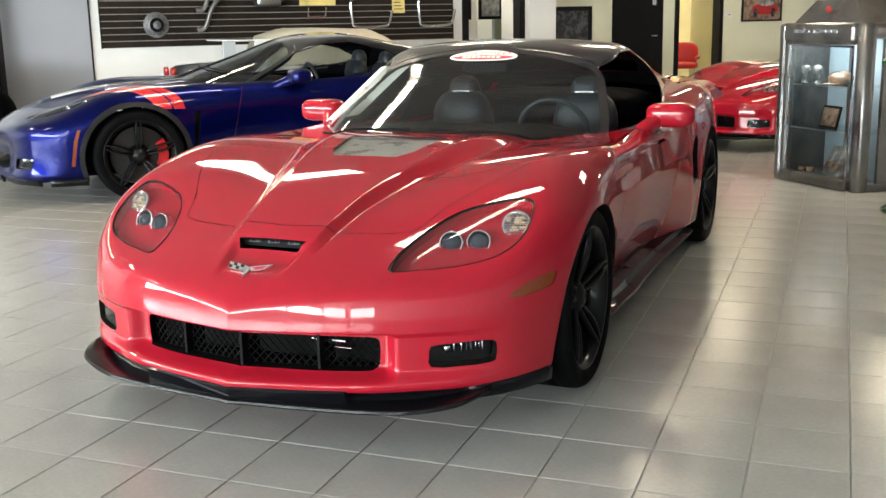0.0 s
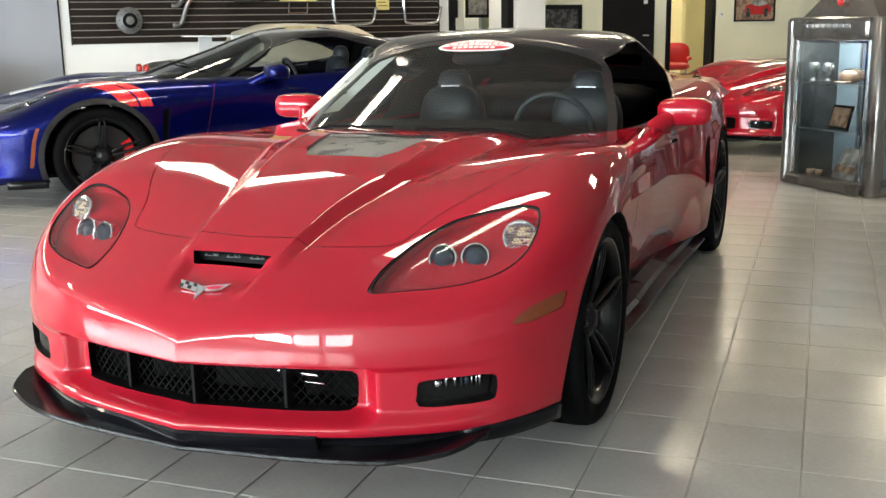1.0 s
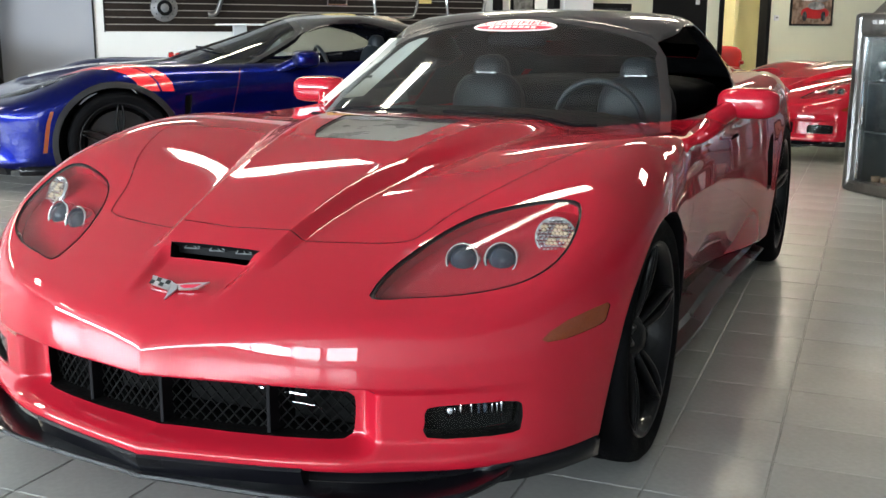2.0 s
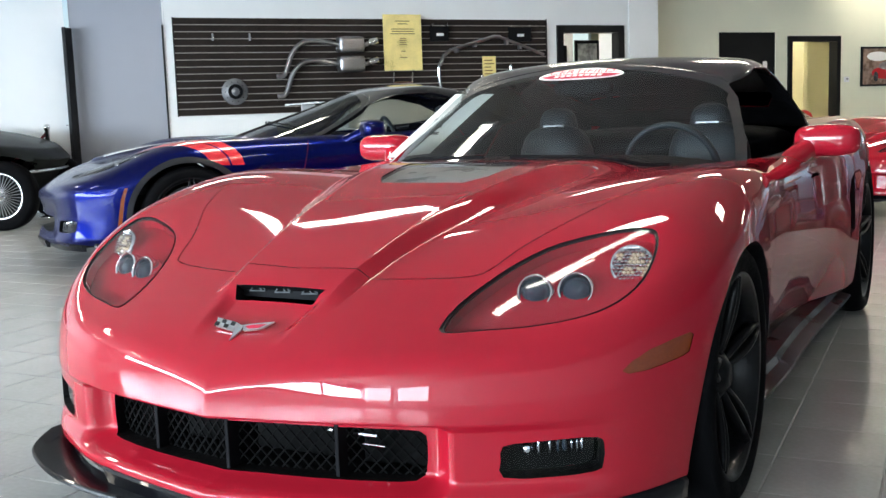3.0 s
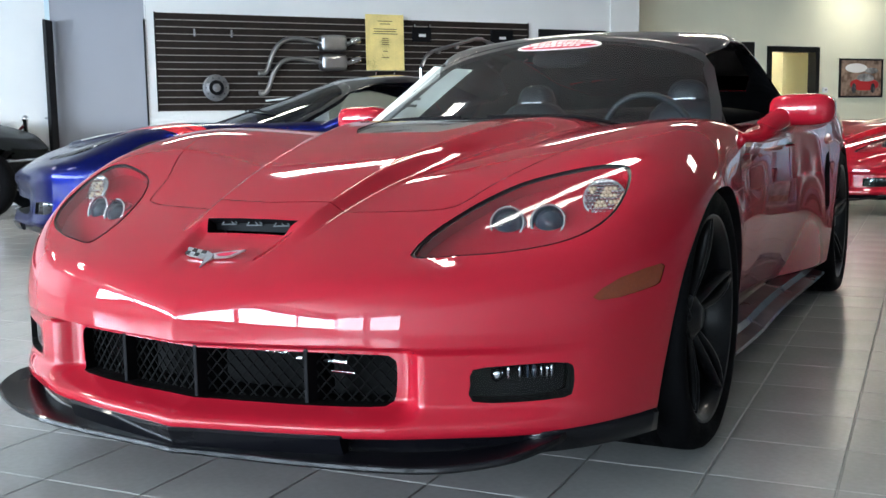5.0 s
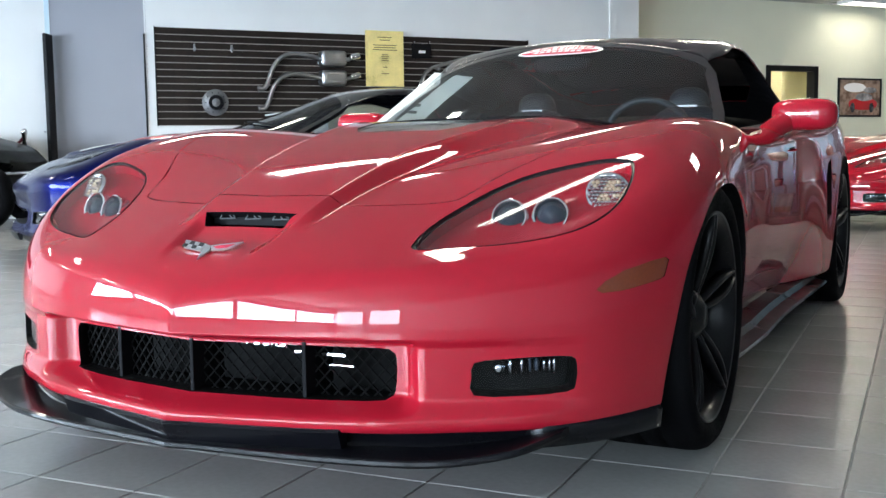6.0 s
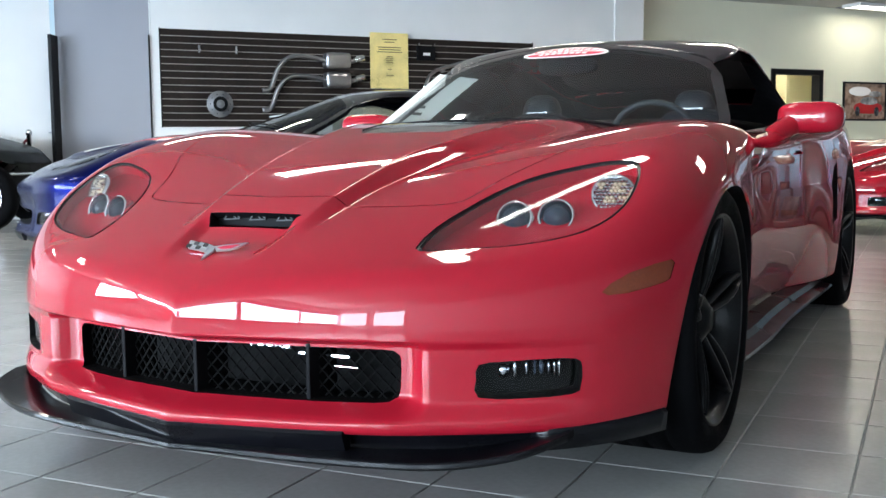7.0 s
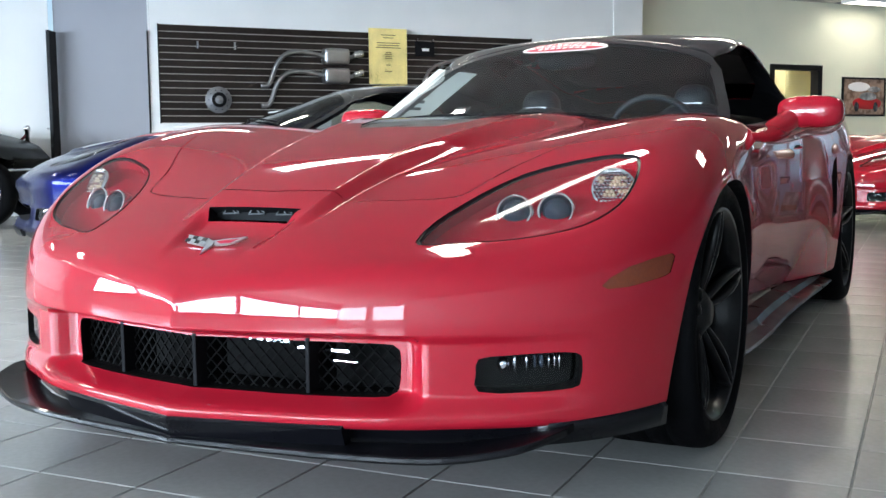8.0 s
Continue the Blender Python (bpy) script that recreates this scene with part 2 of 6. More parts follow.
# ---- car bodies: smooth solids given by height, width and nose curves ----
def curve(*knots):
    """A smooth monotone-ish curve through (a, b) knots, flat outside them."""
    ks = np.array(knots, float)
    xs, ys = ks[:, 0], ks[:, 1]
    d = np.diff(ys) / np.diff(xs)
    m = np.zeros(len(xs))
    m[0], m[-1] = d[0], d[-1]
    for i in range(1, len(xs) - 1):
        m[i] = 0 if d[i - 1] * d[i] <= 0 else 2 * d[i - 1] * d[i] / (d[i - 1] + d[i])

    def f(v):
        v = np.clip(v, xs[0], xs[-1])
        i = np.clip(np.searchsorted(xs, v, side="right") - 1, 0, len(xs) - 2)
        h = xs[i + 1] - xs[i]
        s = (v - xs[i]) / h
        return ((2 * s ** 3 - 3 * s * s + 1) * ys[i] + (s ** 3 - 2 * s * s + s) * h * m[i]
                + (3 * s * s - 2 * s ** 3) * ys[i + 1] + (s ** 3 - s * s) * h * m[i + 1])
    return f


def smax(a, b, k):
    h = np.clip(0.5 + 0.5 * (a - b) / k, 0, 1)
    return b + (a - b) * h + k * h * (1 - h)


def step(a, b, v):
    s = np.clip((v - a) / (b - a), 0, 1)
    return s * s * (3 - 2 * s)


def bump(v, c, w):
    return np.exp(-((v - c) / w) ** 2)


Z_VALLEY = curve((-0.95, 0.405), (-0.86, 0.468), (-0.75, 0.528), (-0.65, 0.568), (-0.4, 0.648), (0.0, 0.728), (0.5, 0.795),
                 (0.8, 0.818), (1.3, 0.845), (2.0, 0.865), (2.6, 0.88), (3.2, 0.90), (3.6, 0.89))
FENDER = curve((-0.62, 0.0), (-0.4, 0.018), (-0.1, 0.062), (0.12, 0.075), (0.5, 0.055), (0.9, 0.03), (1.4, 0.02), (2.3, 0.045), (2.8, 0.05), (3.5, 0.0))
FENDER_X = curve((-0.6, 0.55), (-0.2, 0.68), (0.15, 0.73), (0.7, 0.76), (1.5, 0.78), (2.5, 0.78), (3.5, 0.70))
SIDE = curve((-0.9, 0.905), (-0.45, 0.932), (-0.1, 0.958), (0.1, 0.960), (0.5, 0.935), (0.9, 0.905), (1.4, 0.905), (1.9, 0.935), (2.4, 0.964), (2.8, 0.964), (3.3, 0.90), (3.6, 0.84))
DOME_W = curve((-0.65, 0.13), (-0.3, 0.19), (0.2, 0.28), (0.7, 0.37))
DOME = curve((-0.66, 0.0), (-0.58, 0.022), (-0.45, 0.026), (0.1, 0.045), (0.5, 0.05), (0.75, 0.035), (0.9, 0.0))


def softened(f, s):
    """The curve f with its kinks rubbed out over a length s."""
    xs = np.arange(-1.8, 4.6, 0.001)
    ys = sum(w * f(xs + s * k) for k, w in ((-2, 0.06), (-1, 0.24), (0, 0.40), (1, 0.24), (2, 0.06)))
    return lambda v: np.interp(v, xs, ys)


SIDE = softened(softened(SIDE, 0.10), 0.16)
FENDER, FENDER_X = softened(FENDER, 0.06), softened(FENDER_X, 0.08)
Z_NEAR, Z_FAR = softened(Z_VALLEY, 0.012), softened(softened(Z_VALLEY, 0.10), 0.16)


def Z_TOP(y):
    s = step(0.1, 0.9, y)
    return Z_NEAR(y) * (1 - s) + Z_FAR(y) * s


def nose_plan(a):
    return -0.880 + 0.10 * a + 0.36 * a ** 2 + 0.20 * a ** 6


def coupe_body(x, y, z, blunt=0.0):
    """Below zero inside the low sports coupe's lower body. x to its left, y rearward of the front axle."""
    a = np.sqrt(x * x + 1e-6)
    dome = DOME(y) * (1 - step(DOME_W(y) - 0.075, DOME_W(y) + 0.065, a))
    fx = FENDER_X(y)
    top = Z_TOP(y) - 0.14 * a ** 2 * (1 - step(-0.75, -0.1, y)) - 0.02 * a ** 2 + dome + FENDER(y) * np.where(a < fx, bump(a, fx, 0.16), bump(a, fx, 0.25))
    top = top - 0.016 * step(-0.77, -0.63, y) * (1 - step(-0.61, -0.585, y)) * (1 - step(0.09, 0.15, a))
    zz = z - 0.5
    wide = SIDE(y) - 0.30 * np.clip(zz, 0, 1) ** 2 - 0.28 * np.clip(-zz, 0, 1) ** 2
    for cy in (0.0, 2.685):
        r = np.sqrt((y - cy) ** 2 + (z - 0.33) ** 2)
        wide = wide + 0.003 * bump(r, 0.36, 0.05)
    waist = step(0.15, 0.95, y) * (1 - step(1.5, 2.5, y))
    wide = wide - waist * (0.018 * bump(z, 0.47, 0.22) + 0.16 * np.clip(0.60 - z, 0, 1) ** 1.5)
    nose = nose_plan(a) - blunt * (0.09 + 0.16 * a ** 2)
    nose = nose + 0.020 * step(0.38, 0.335, z) * step(0.20, 0.265, z) * step(0.58, 0.48, a)
    nose = nose + 0.013 * bump(z, 0.315, 0.055) - 0.012 * step(0.27, 0.19, z)
    nose = nose + 0.95 * np.clip(z - 0.325, 0, 0.3) ** 2
    tail = 3.52 - 0.25 * a ** 2 + 0.15 * (0.6 - z)
    f = smax(z - top, nose - y, 0.05 - 0.02 * step(0.75, 0.45, a))
    f = smax(f, a - wide, 0.13)
    f = smax(f, y - tail, 0.08)
    return smax(f, 0.165 - z, 0.045)


ROOF = curve((-0.5, 0.30), (0.50, 0.70), (0.72, 0.795), (1.0, 0.915), (1.3, 1.042), (1.52, 1.138), (1.64, 1.178), (1.8, 1.200), (1.98, 1.208), (2.3, 1.165), (2.8, 1.055), (3.3, 0.955), (3.6, 0.88))


def coupe_cabin(x, y, z):
    """Below zero inside the glasshouse."""
    a = np.sqrt(x * x + 1e-6)
    ye = y - (0.42 * a ** 2 + 0.95 * np.clip(a - 0.42, 0, 1) ** 2) * (1 - step(1.4, 2.2, y))
    top = ROOF(ye) - 0.10 * a ** 2
    side = 0.832 - 0.66 * (z - 0.85) - 0.16 * step(1.75, 3.2, y)
    f = smax((z - top) * 0.9, (a - side) * 0.85, 0.07)
    return smax(f, 0.70 - z, 0.02)


def gradient(f, p):
    e = 1e-4
    g = np.stack([f(p[:, 0] + e, p[:, 1], p[:, 2]) - f(p[:, 0] - e, p[:, 1], p[:, 2]),
                  f(p[:, 0], p[:, 1] + e, p[:, 2]) - f(p[:, 0], p[:, 1] - e, p[:, 2]),
                  f(p[:, 0], p[:, 1], p[:, 2] + e) - f(p[:, 0], p[:, 1], p[:, 2] - e)], 1)
    return g / np.maximum(np.linalg.norm(g, axis=1, keepdims=True), 1e-9)


def skin(f, y0, y1, z0, rings, around, caps):
    """The surface f = 0 seen from an inner line between (0, y0, z0) and (0, y1, z0): places and quads."""
    half = np.linspace(0, math.pi, around + 1)
    turn = np.concatenate([half, -half[-2:0:-1]])
    centre, away = [], []
    lat = np.linspace(0, math.pi / 2, caps + 1)[1:]
    for l in lat[:-1]:
        centre.append((y0, l, -1))
    for yy in np.linspace(y0, y1, rings):
        centre.append((yy, math.pi / 2, 0))
    for l in lat[:-1][::-1]:
        centre.append((y1, l, 1))
    rows = []
    n = len(turn)
    for yy, l, end in centre:
        s, c = math.sin(l), math.cos(l) * end
        way = np.stack([s * np.sin(turn), np.full(n, c), s * np.cos(turn)], 1)
        rows.append((np.tile((0.0, yy, z0), (n, 1)), way))
    eye = np.concatenate([r[0] for r in rows] + [[(0.0, y0, z0)], [(0.0, y1, z0)]])
    way = np.concatenate([r[1] for r in rows] + [[(0.0, -1.0, 0.0)], [(0.0, 1.0, 0.0)]])
    lo, hi = np.full(len(eye), 0.02), np.full(len(eye), 2.2)
    for _ in range(34):
        mid = (lo + hi) / 2
        p = eye + way * mid[:, None]
        out = f(p[:, 0], p[:, 1], p[:, 2]) > 0
        hi, lo = np.where(out, mid, hi), np.where(out, lo, mid)
    p = eye + way * lo[:, None]
    faces, m = [], len(rows)
    for i in range(m - 1):
        for j in range(n):
            k = (j + 1) % n
            faces.append((i * n + j, i * n + k, (i + 1) * n + k, (i + 1) * n + j))
    for j in range(n):
        k = (j + 1) % n
        faces.append((m * n, k, j))
        faces.append((m * n + 1, (m - 1) * n + j, (m - 1) * n + k))
    return p, faces


# ---- the red coupe's lower body: pointed nose with a crisp ridge, recessed grille, chin shelf, hood dome ----
def smin(a, b, k):
    return -smax(-a, -b, k)


RED_TOP = curve((-1.1, 0.20), (-0.95, 0.362), (-0.855, 0.453), (-0.80, 0.497), (-0.75, 0.531), (-0.65, 0.574), (-0.5, 0.621), (-0.3, 0.672), (0.0, 0.728), (0.5, 0.787),
                (0.8, 0.786), (1.3, 0.806), (2.0, 0.858), (2.6, 0.88), (3.2, 0.90), (3.6, 0.89))
RED_NEAR, RED_FAR = softened(softened(RED_TOP, 0.03), 0.03), softened(softened(RED_TOP, 0.10), 0.16)
RED_DOME = softened(curve((-0.62, 0.0), (-0.55, 0.020), (-0.45, 0.027), (0.1, 0.048), (0.5, 0.052), (0.75, 0.036), (0.9, 0.0)), 0.03)
RED_DOME_W = softened(curve((-0.65, 0.150), (-0.48, 0.168), (-0.2, 0.205), (0.2, 0.275), (0.7, 0.365)), 0.06)


def red_plan(a):
    """The nose's line seen from above: two nearly straight halves that meet in a point, rounded at the corners."""
    return -0.860 + 0.036 * (1 - np.exp(-a / 0.15)) + 0.36 * a ** 2 + 0.24 * a ** 6


def red_body(x, y, z):
    """Below zero inside. x to the car's left, y rearward of the front axle."""
    a = np.sqrt(x * x + 1e-6)
    s = step(0.1, 0.9, y)
    top = RED_NEAR(y) * (1 - s) + RED_FAR(y) * s
    w = RED_DOME_W(y)
    flank = 0.035 + 0.10 * step(-0.45, 0.5, y)
    dome = RED_DOME(y) * (1 - 0.6 * step(w - 0.012, w + flank, a) - 0.4 * np.clip((a - w + 0.006) / flank, 0, 1))
    fx = FENDER_X(y)
    crest = FENDER(y)
    rise = crest * np.clip((a - w * 0.9) / (fx - w * 0.9), 0, 1.4) ** 1.25
    fall = crest * np.clip(1.12 - 8.0 * np.clip(a - fx + 0.06, 0, 1) ** 2, 0, 2)
    top = top - 0.14 * a ** 2 * (1 - step(-0.75, -0.1, y)) - 0.02 * a ** 2 + dome + smin(rise, fall, 0.05)
    # shallow bowl between the intake and the badge
    top = top - 0.017 * step(-0.79, -0.63, y) * (1 - step(-0.605, -0.580, y)) * (1 - step(0.095 + 0.10 * (y + 0.7), 0.135 + 0.12 * (y + 0.7), a))
    zz = z - 0.5
    wide = SIDE(y) - 0.30 * np.clip(zz, 0, 1) ** 2 - 0.28 * np.clip(-zz, 0, 1) ** 2
    for cy, cz in ((0.02, 0.30), (2.685, 0.33)):
        r = np.sqrt((y - cy) ** 2 + (z - cz) ** 2)
        wide = wide + 0.004 * bump(r, 0.36, 0.05)
    # waist: the door turns inward below a crisp crease, and the fender's rear edge stands proud of it
    waist = step(0.30, 0.95, y) * (1 - step(1.6, 2.3, y))
    low = np.clip(0.600 - z, 0, 1)
    wide = wide - waist * (0.13 * low + 0.35 * low ** 2 - 0.02 * step(0.0, 0.35, low))
    gill = step(0.425, 0.450, y) * (1 - step(0.46, 1.10, y)) * step(0.26, 0.36, z) * (1 - step(0.66, 0.72, z))
    wide = wide - 0.034 * gill
    nose = red_plan(a)
    lean = z - 0.40
    nose = nose + 0.115 * np.clip(lean, -0.05, 0.2) + (0.55 + 0.9 * step(0.05, 0.45, a)) * np.clip(lean, -0.05, 0.3) ** 2
    mouth = 1 - step(0.455, 0.525, a)
    under = step(0.366, 0.344, z)
    shelf = step(0.200, 0.238, z)
    nose = nose + mouth * 0.070 * under * shelf + (1 - mouth) * (0.013 * under * shelf) * (1 - step(0.62, 0.86, a))
    nose = nose - (0.022 - 0.010 * step(0.45, 0.60, a)) * step(0.245, 0.205, z) * (1 - step(0.70, 0.88, a))
    tail = 3.52 - 0.25 * a ** 2 + 0.15 * (0.6 - z)
    f = smax(z - top, nose - y, 0.022 + 0.03 * step(0.45, 0.85, a))
    f = smax(f, a - wide, 0.13 - 0.05 * step(0.3, 0.6, y) * (1 - step(1.6, 2.2, y)))
    f = smax(f, y - tail, 0.08)
    return smax(f, 0.176 - z, 0.02)


def fine_skin(f, y0, y1, z0, rings, columns):
    """The surface f = 0: the nose on a grid of bearings and heights seen from (0, y0, z0), the rest as rings along the car."""
    spans = ((-90, -45, 9), (-45, -12, 34), (-12, 14, 92), (14, 50, 92), (50, 90, 40))
    phi = np.radians(np.concatenate([np.linspace(a, b, n, endpoint=False) for a, b, n in spans] + [[90.0]]))
    m = len(phi)
    side = np.radians(np.linspace(-90, 90, columns + 1))
    eye, way = [], []
    for th in side:
        eye.append(np.tile((0.0, y0, z0), (m, 1)))
        way.append(np.stack([np.cos(phi) * math.sin(th), -np.cos(phi) * math.cos(th), np.sin(phi)], 1))
    ys = np.linspace(y0, y1, rings + 1)[1:]
    for sx in (1, -1):
        for yy in ys:
            eye.append(np.tile((0.0, yy, z0), (m, 1)))
            way.append(np.stack([sx * np.cos(phi), 0 * phi, np.sin(phi)], 1))
    # the tail as one more set of bearings about the last ring
    back = np.radians(np.linspace(90, 270, 25))[1:-1]
    for th in back:
        eye.append(np.tile((0.0, y1, z0), (m, 1)))
        way.append(np.stack([np.cos(phi) * math.sin(th), -np.cos(phi) * math.cos(th), np.sin(phi)], 1))
    eye, way = np.concatenate(eye), np.concatenate(way)
    lo, hi = np.full(len(eye), 0.02), np.full(len(eye), 2.2)
    for _ in range(30):
        mid = (lo + hi) / 2
        p = eye + way * mid[:, None]
        out = f(p[:, 0], p[:, 1], p[:, 2]) > 0
        hi, lo = np.where(out, mid, hi), np.where(out, lo, mid)
    p = eye + way * lo[:, None]
    n0, n1 = columns + 1, len(ys)
    left = list(range(n0, n0 + n1))
    right = list(range(n0 + n1, n0 + 2 * n1))
    rear = list(range(n0 + 2 * n1, n0 + 2 * n1 + len(back)))
    order = right[::-1] + list(range(n0)) + left + rear
    faces = []
    for i, c in enumerate(order):
        d = order[(i + 1) % len(order)]
        for k in range(1, m - 2):
            faces.append((c * m + k, d * m + k, d * m + k + 1, c * m + k + 1))
    # one seam of small triangles and quads along the crown and the keel
    for k, e in ((1, 0), (m - 2, m - 1)):
        pole = lambda c: (c * m + e)
        for i, c in enumerate(order):
            d = order[(i + 1) % len(order)]
            if c < n0 and d < n0:
                quad = (c * m + k, d * m + k, pole(0))
            else:
                quad = (c * m + k, d * m + k, pole(d), pole(c))
            quad = quad if k != 1 else quad[::-1]
            faces.append(quad)
    return p, faces


# ---- cutting panels, lamps and openings out of a skin ----
VIEWS = {"top": (0, 1), "front": (0, 2), "side": (1, 2)}


def mirrored(poly):
    return [(-u, v) for u, v in poly][::-1]


def whole(half):
    """A closed outline from its right half, which begins and ends on the centre line or near it."""
    return half + [(-u, v) for u, v in half[::-1] if u > 1e-6]


def rounded(poly, n=4):
    """The outline smoothed (closed Catmull-Rom)."""
    k, out = len(poly), []
    for i in range(k):
        p0, p1, p2, p3 = (np.array(poly[(i + j) % k]) for j in (-1, 0, 1, 2))
        for s in range(n):
            t = s / n
            q = 0.5 * (2 * p1 + (p2 - p0) * t + (2 * p0 - 5 * p1 + 4 * p2 - p3) * t * t + (3 * p1 - p0 - 3 * p2 + p3) * t ** 3)
            out.append((float(q[0]), float(q[1])))
    return out


def within(poly, u, v):
    """Which of the points (u, v) lie within the outline."""
    hit = np.zeros(len(u), bool)
    for k, (u0, v0) in enumerate(poly):
        u1, v1 = poly[k - 1]
        if v0 != v1:
            hit ^= ((v0 > v) != (v1 > v)) & (u < (u1 - u0) * (v - v0) / (v1 - v0) + u0)
    return hit


def slit(near, co, no):
    """Splits the faces along a plane; gives all the pieces."""
    on = set()
    for e in {e for f in near for e in f.edges}:
        p, q = e.verts
        d0, d1 = (p.co - co).dot(no), (q.co - co).dot(no)
        if abs(d0) < 1e-6:
            on.add(p)
        if abs(d1) < 1e-6:
            on.add(q)
        if d0 * d1 < 0 and abs(d0) >= 1e-6 and abs(d1) >= 1e-6:
            on.add(bmesh.utils.edge_split(e, p, d0 / (d0 - d1))[1])
    out = []
    for f in near:
        out.append(f)
        vs = list(f.verts)
        at = [k for k, v in enumerate(vs) if v in on]
        for x in at:
            y = next((y for y in at if y > x + 1 and not (x == 0 and y == len(vs) - 1)), None)
            if y is not None:
                new_f, _ = bmesh.utils.face_split(f, vs[x], vs[y])
                if new_f:
                    out.append(new_f)
                break
    return out


def cut(bm, view, poly, keep):
    """Cuts the skin along the outline, seen from the top, front or side; gives the faces within it for which keep(centre) holds."""
    i, j = VIEWS[view]
    us, vs = [p[0] for p in poly], [p[1] for p in poly]
    m = 0.04
    u0, u1, v0, v1 = min(us) - m, max(us) + m, min(vs) - m, max(vs) + m
    cell = 0.02
    box_of, cells = {}, collections.defaultdict(set)

    def enter(f):
        fu = [w.co[i] for w in f.verts]
        fv = [w.co[j] for w in f.verts]
        b = box_of[f] = (min(fu), max(fu), min(fv), max(fv))
        for p in range(int(b[0] // cell), int(b[1] // cell) + 1):
            for q in range(int(b[2] // cell), int(b[3] // cell) + 1):
                cells[p, q].add(f)

    for f in bm.faces:
        w = f.verts[0].co
        if u0 < w[i] < u1 and v0 < w[j] < v1 and keep(w):
            enter(f)
    for k, a in enumerate(poly):
        b = poly[k - 1]
        e = 0.002
        lo_u, hi_u, lo_v, hi_v = min(a[0], b[0]) - e, max(a[0], b[0]) + e, min(a[1], b[1]) - e, max(a[1], b[1]) + e
        near = set()
        for p in range(int(lo_u // cell), int(hi_u // cell) + 1):
            for q in range(int(lo_v // cell), int(hi_v // cell) + 1):
                near |= cells.get((p, q), set())
        near = [f for f in near if f in box_of and (c := box_of[f])[0] < hi_u and c[1] > lo_u and c[2] < hi_v and c[3] > lo_v]
        if not near:
            continue
        co, no = Vector((0, 0, 0)), Vector((0, 0, 0))
        co[i], co[j] = a
        no[i], no[j] = a[1] - b[1], b[0] - a[0]
        if no.length < 1e-7:
            continue
        for f in near:
            c = box_of.pop(f)
            for p in range(int(c[0] // cell), int(c[1] // cell) + 1):
                for q in range(int(c[2] // cell), int(c[3] // cell) + 1):
                    cells[p, q].discard(f)
        for g in slit(near, co, no.normalized()):
            enter(g)
    all_f = list(box_of)
    centres = np.array([f.calc_center_median()[:] for f in all_f]).reshape(-1, 3)
    return [f for f, hit in zip(all_f, within(poly, centres[:, i], centres[:, j])) if hit]


def patch(faces, shift=0.0, f=None):
    """Places and faces of a piece of skin, moved along the surface's own normals by shift; with its rim loops."""
    idx, pts, fs = {}, [], []
    for face in faces:
        row = []
        for v in face.verts:
            if v not in idx:
                idx[v] = len(pts)
                pts.append(tuple(v.co))
            row.append(idx[v])
        fs.append(row)
    pts = np.array(pts)
    nor = gradient(f, pts)
    count = {}
    for row in fs:
        for a, b in zip(row, row[1:] + row[:1]):
            count[(a, b)] = 1
    rim = [(a, b) for a, b in count if (b, a) not in count]
    return pts + nor * shift, fs, nor, rim


def skin_object(name, pts, faces, normals, mat, parent, label="", thick=0.0):
    me = bpy.data.meshes.new(name)
    me.from_pydata(pts.tolist(), [], faces)
    me.materials.append(mat)
    me.shade_smooth()
    me.normals_split_custom_set_from_vertices(normals.tolist())
    ob = new(name, me)
    ob.parent = parent
    if label:
        ob["label"] = label
    if thick:
        s = ob.modifiers.new("thickness", "SOLIDIFY")
        s.thickness, s.offset, s.use_rim = thick, -1, True
    return ob


def wall_round(name, pts, rim, way, mat, parent, label="", taper=0.0):
    """A wall from the rim of an opening inward along way (or along each point's own way)."""
    used = sorted({i for e in rim for i in e})
    at = {v: k for k, v in enumerate(used)}
    base = pts[used]
    mid = base.mean(0)
    deep = base + way + (mid - base) * taper
    me = bpy.data.meshes.new(name)
    n = len(used)
    me.from_pydata(np.concatenate([base, deep]).tolist(), [], [(at[a], at[b], at[b] + n, at[a] + n) for a, b in rim])
    me.materials.append(mat)
    me.shade_smooth()
    ob = new(name, me)
    ob.parent = parent
    if label:
        ob["label"] = label
    return ob


def strip(line, w):
    """A thin closed outline along a line."""
    pts = np.array(line, float)
    t = np.gradient(pts, axis=0)
    t /= np.linalg.norm(t, axis=1, keepdims=True)
    n = np.stack([-t[:, 1], t[:, 0]], 1) * w / 2
    return [tuple(p) for p in pts + n] + [tuple(p) for p in (pts - n)[::-1]]


# ---- the coupes ----
HEADLIGHT = [(0.45, -0.625), (0.452, -0.54), (0.478, -0.45), (0.515, -0.365), (0.565, -0.295), (0.62, -0.255), (0.68, -0.225), (0.735, -0.203), (0.772, -0.198),
             (0.80, -0.205), (0.817, -0.25), (0.822, -0.30), (0.818, -0.36), (0.80, -0.41), (0.77, -0.455), (0.735, -0.49), (0.68, -0.53), (0.61, -0.57), (0.54, -0.602), (0.48, -0.63)]
SWEPT_LIGHT = [(0.52, -0.70), (0.56, -0.60), (0.62, -0.46), (0.68, -0.33), (0.73, -0.25), (0.775, -0.22), (0.782, -0.30), (0.765, -0.42), (0.72, -0.54), (0.65, -0.64), (0.58, -0.71)]
GRILLE = [(0.0, 0.354), (0.15, 0.351), (0.30, 0.348), (0.43, 0.345), (0.46, 0.335), (0.468, 0.31), (0.464, 0.268), (0.44, 0.248), (0.30, 0.245), (0.15, 0.250), (0.0, 0.258)]
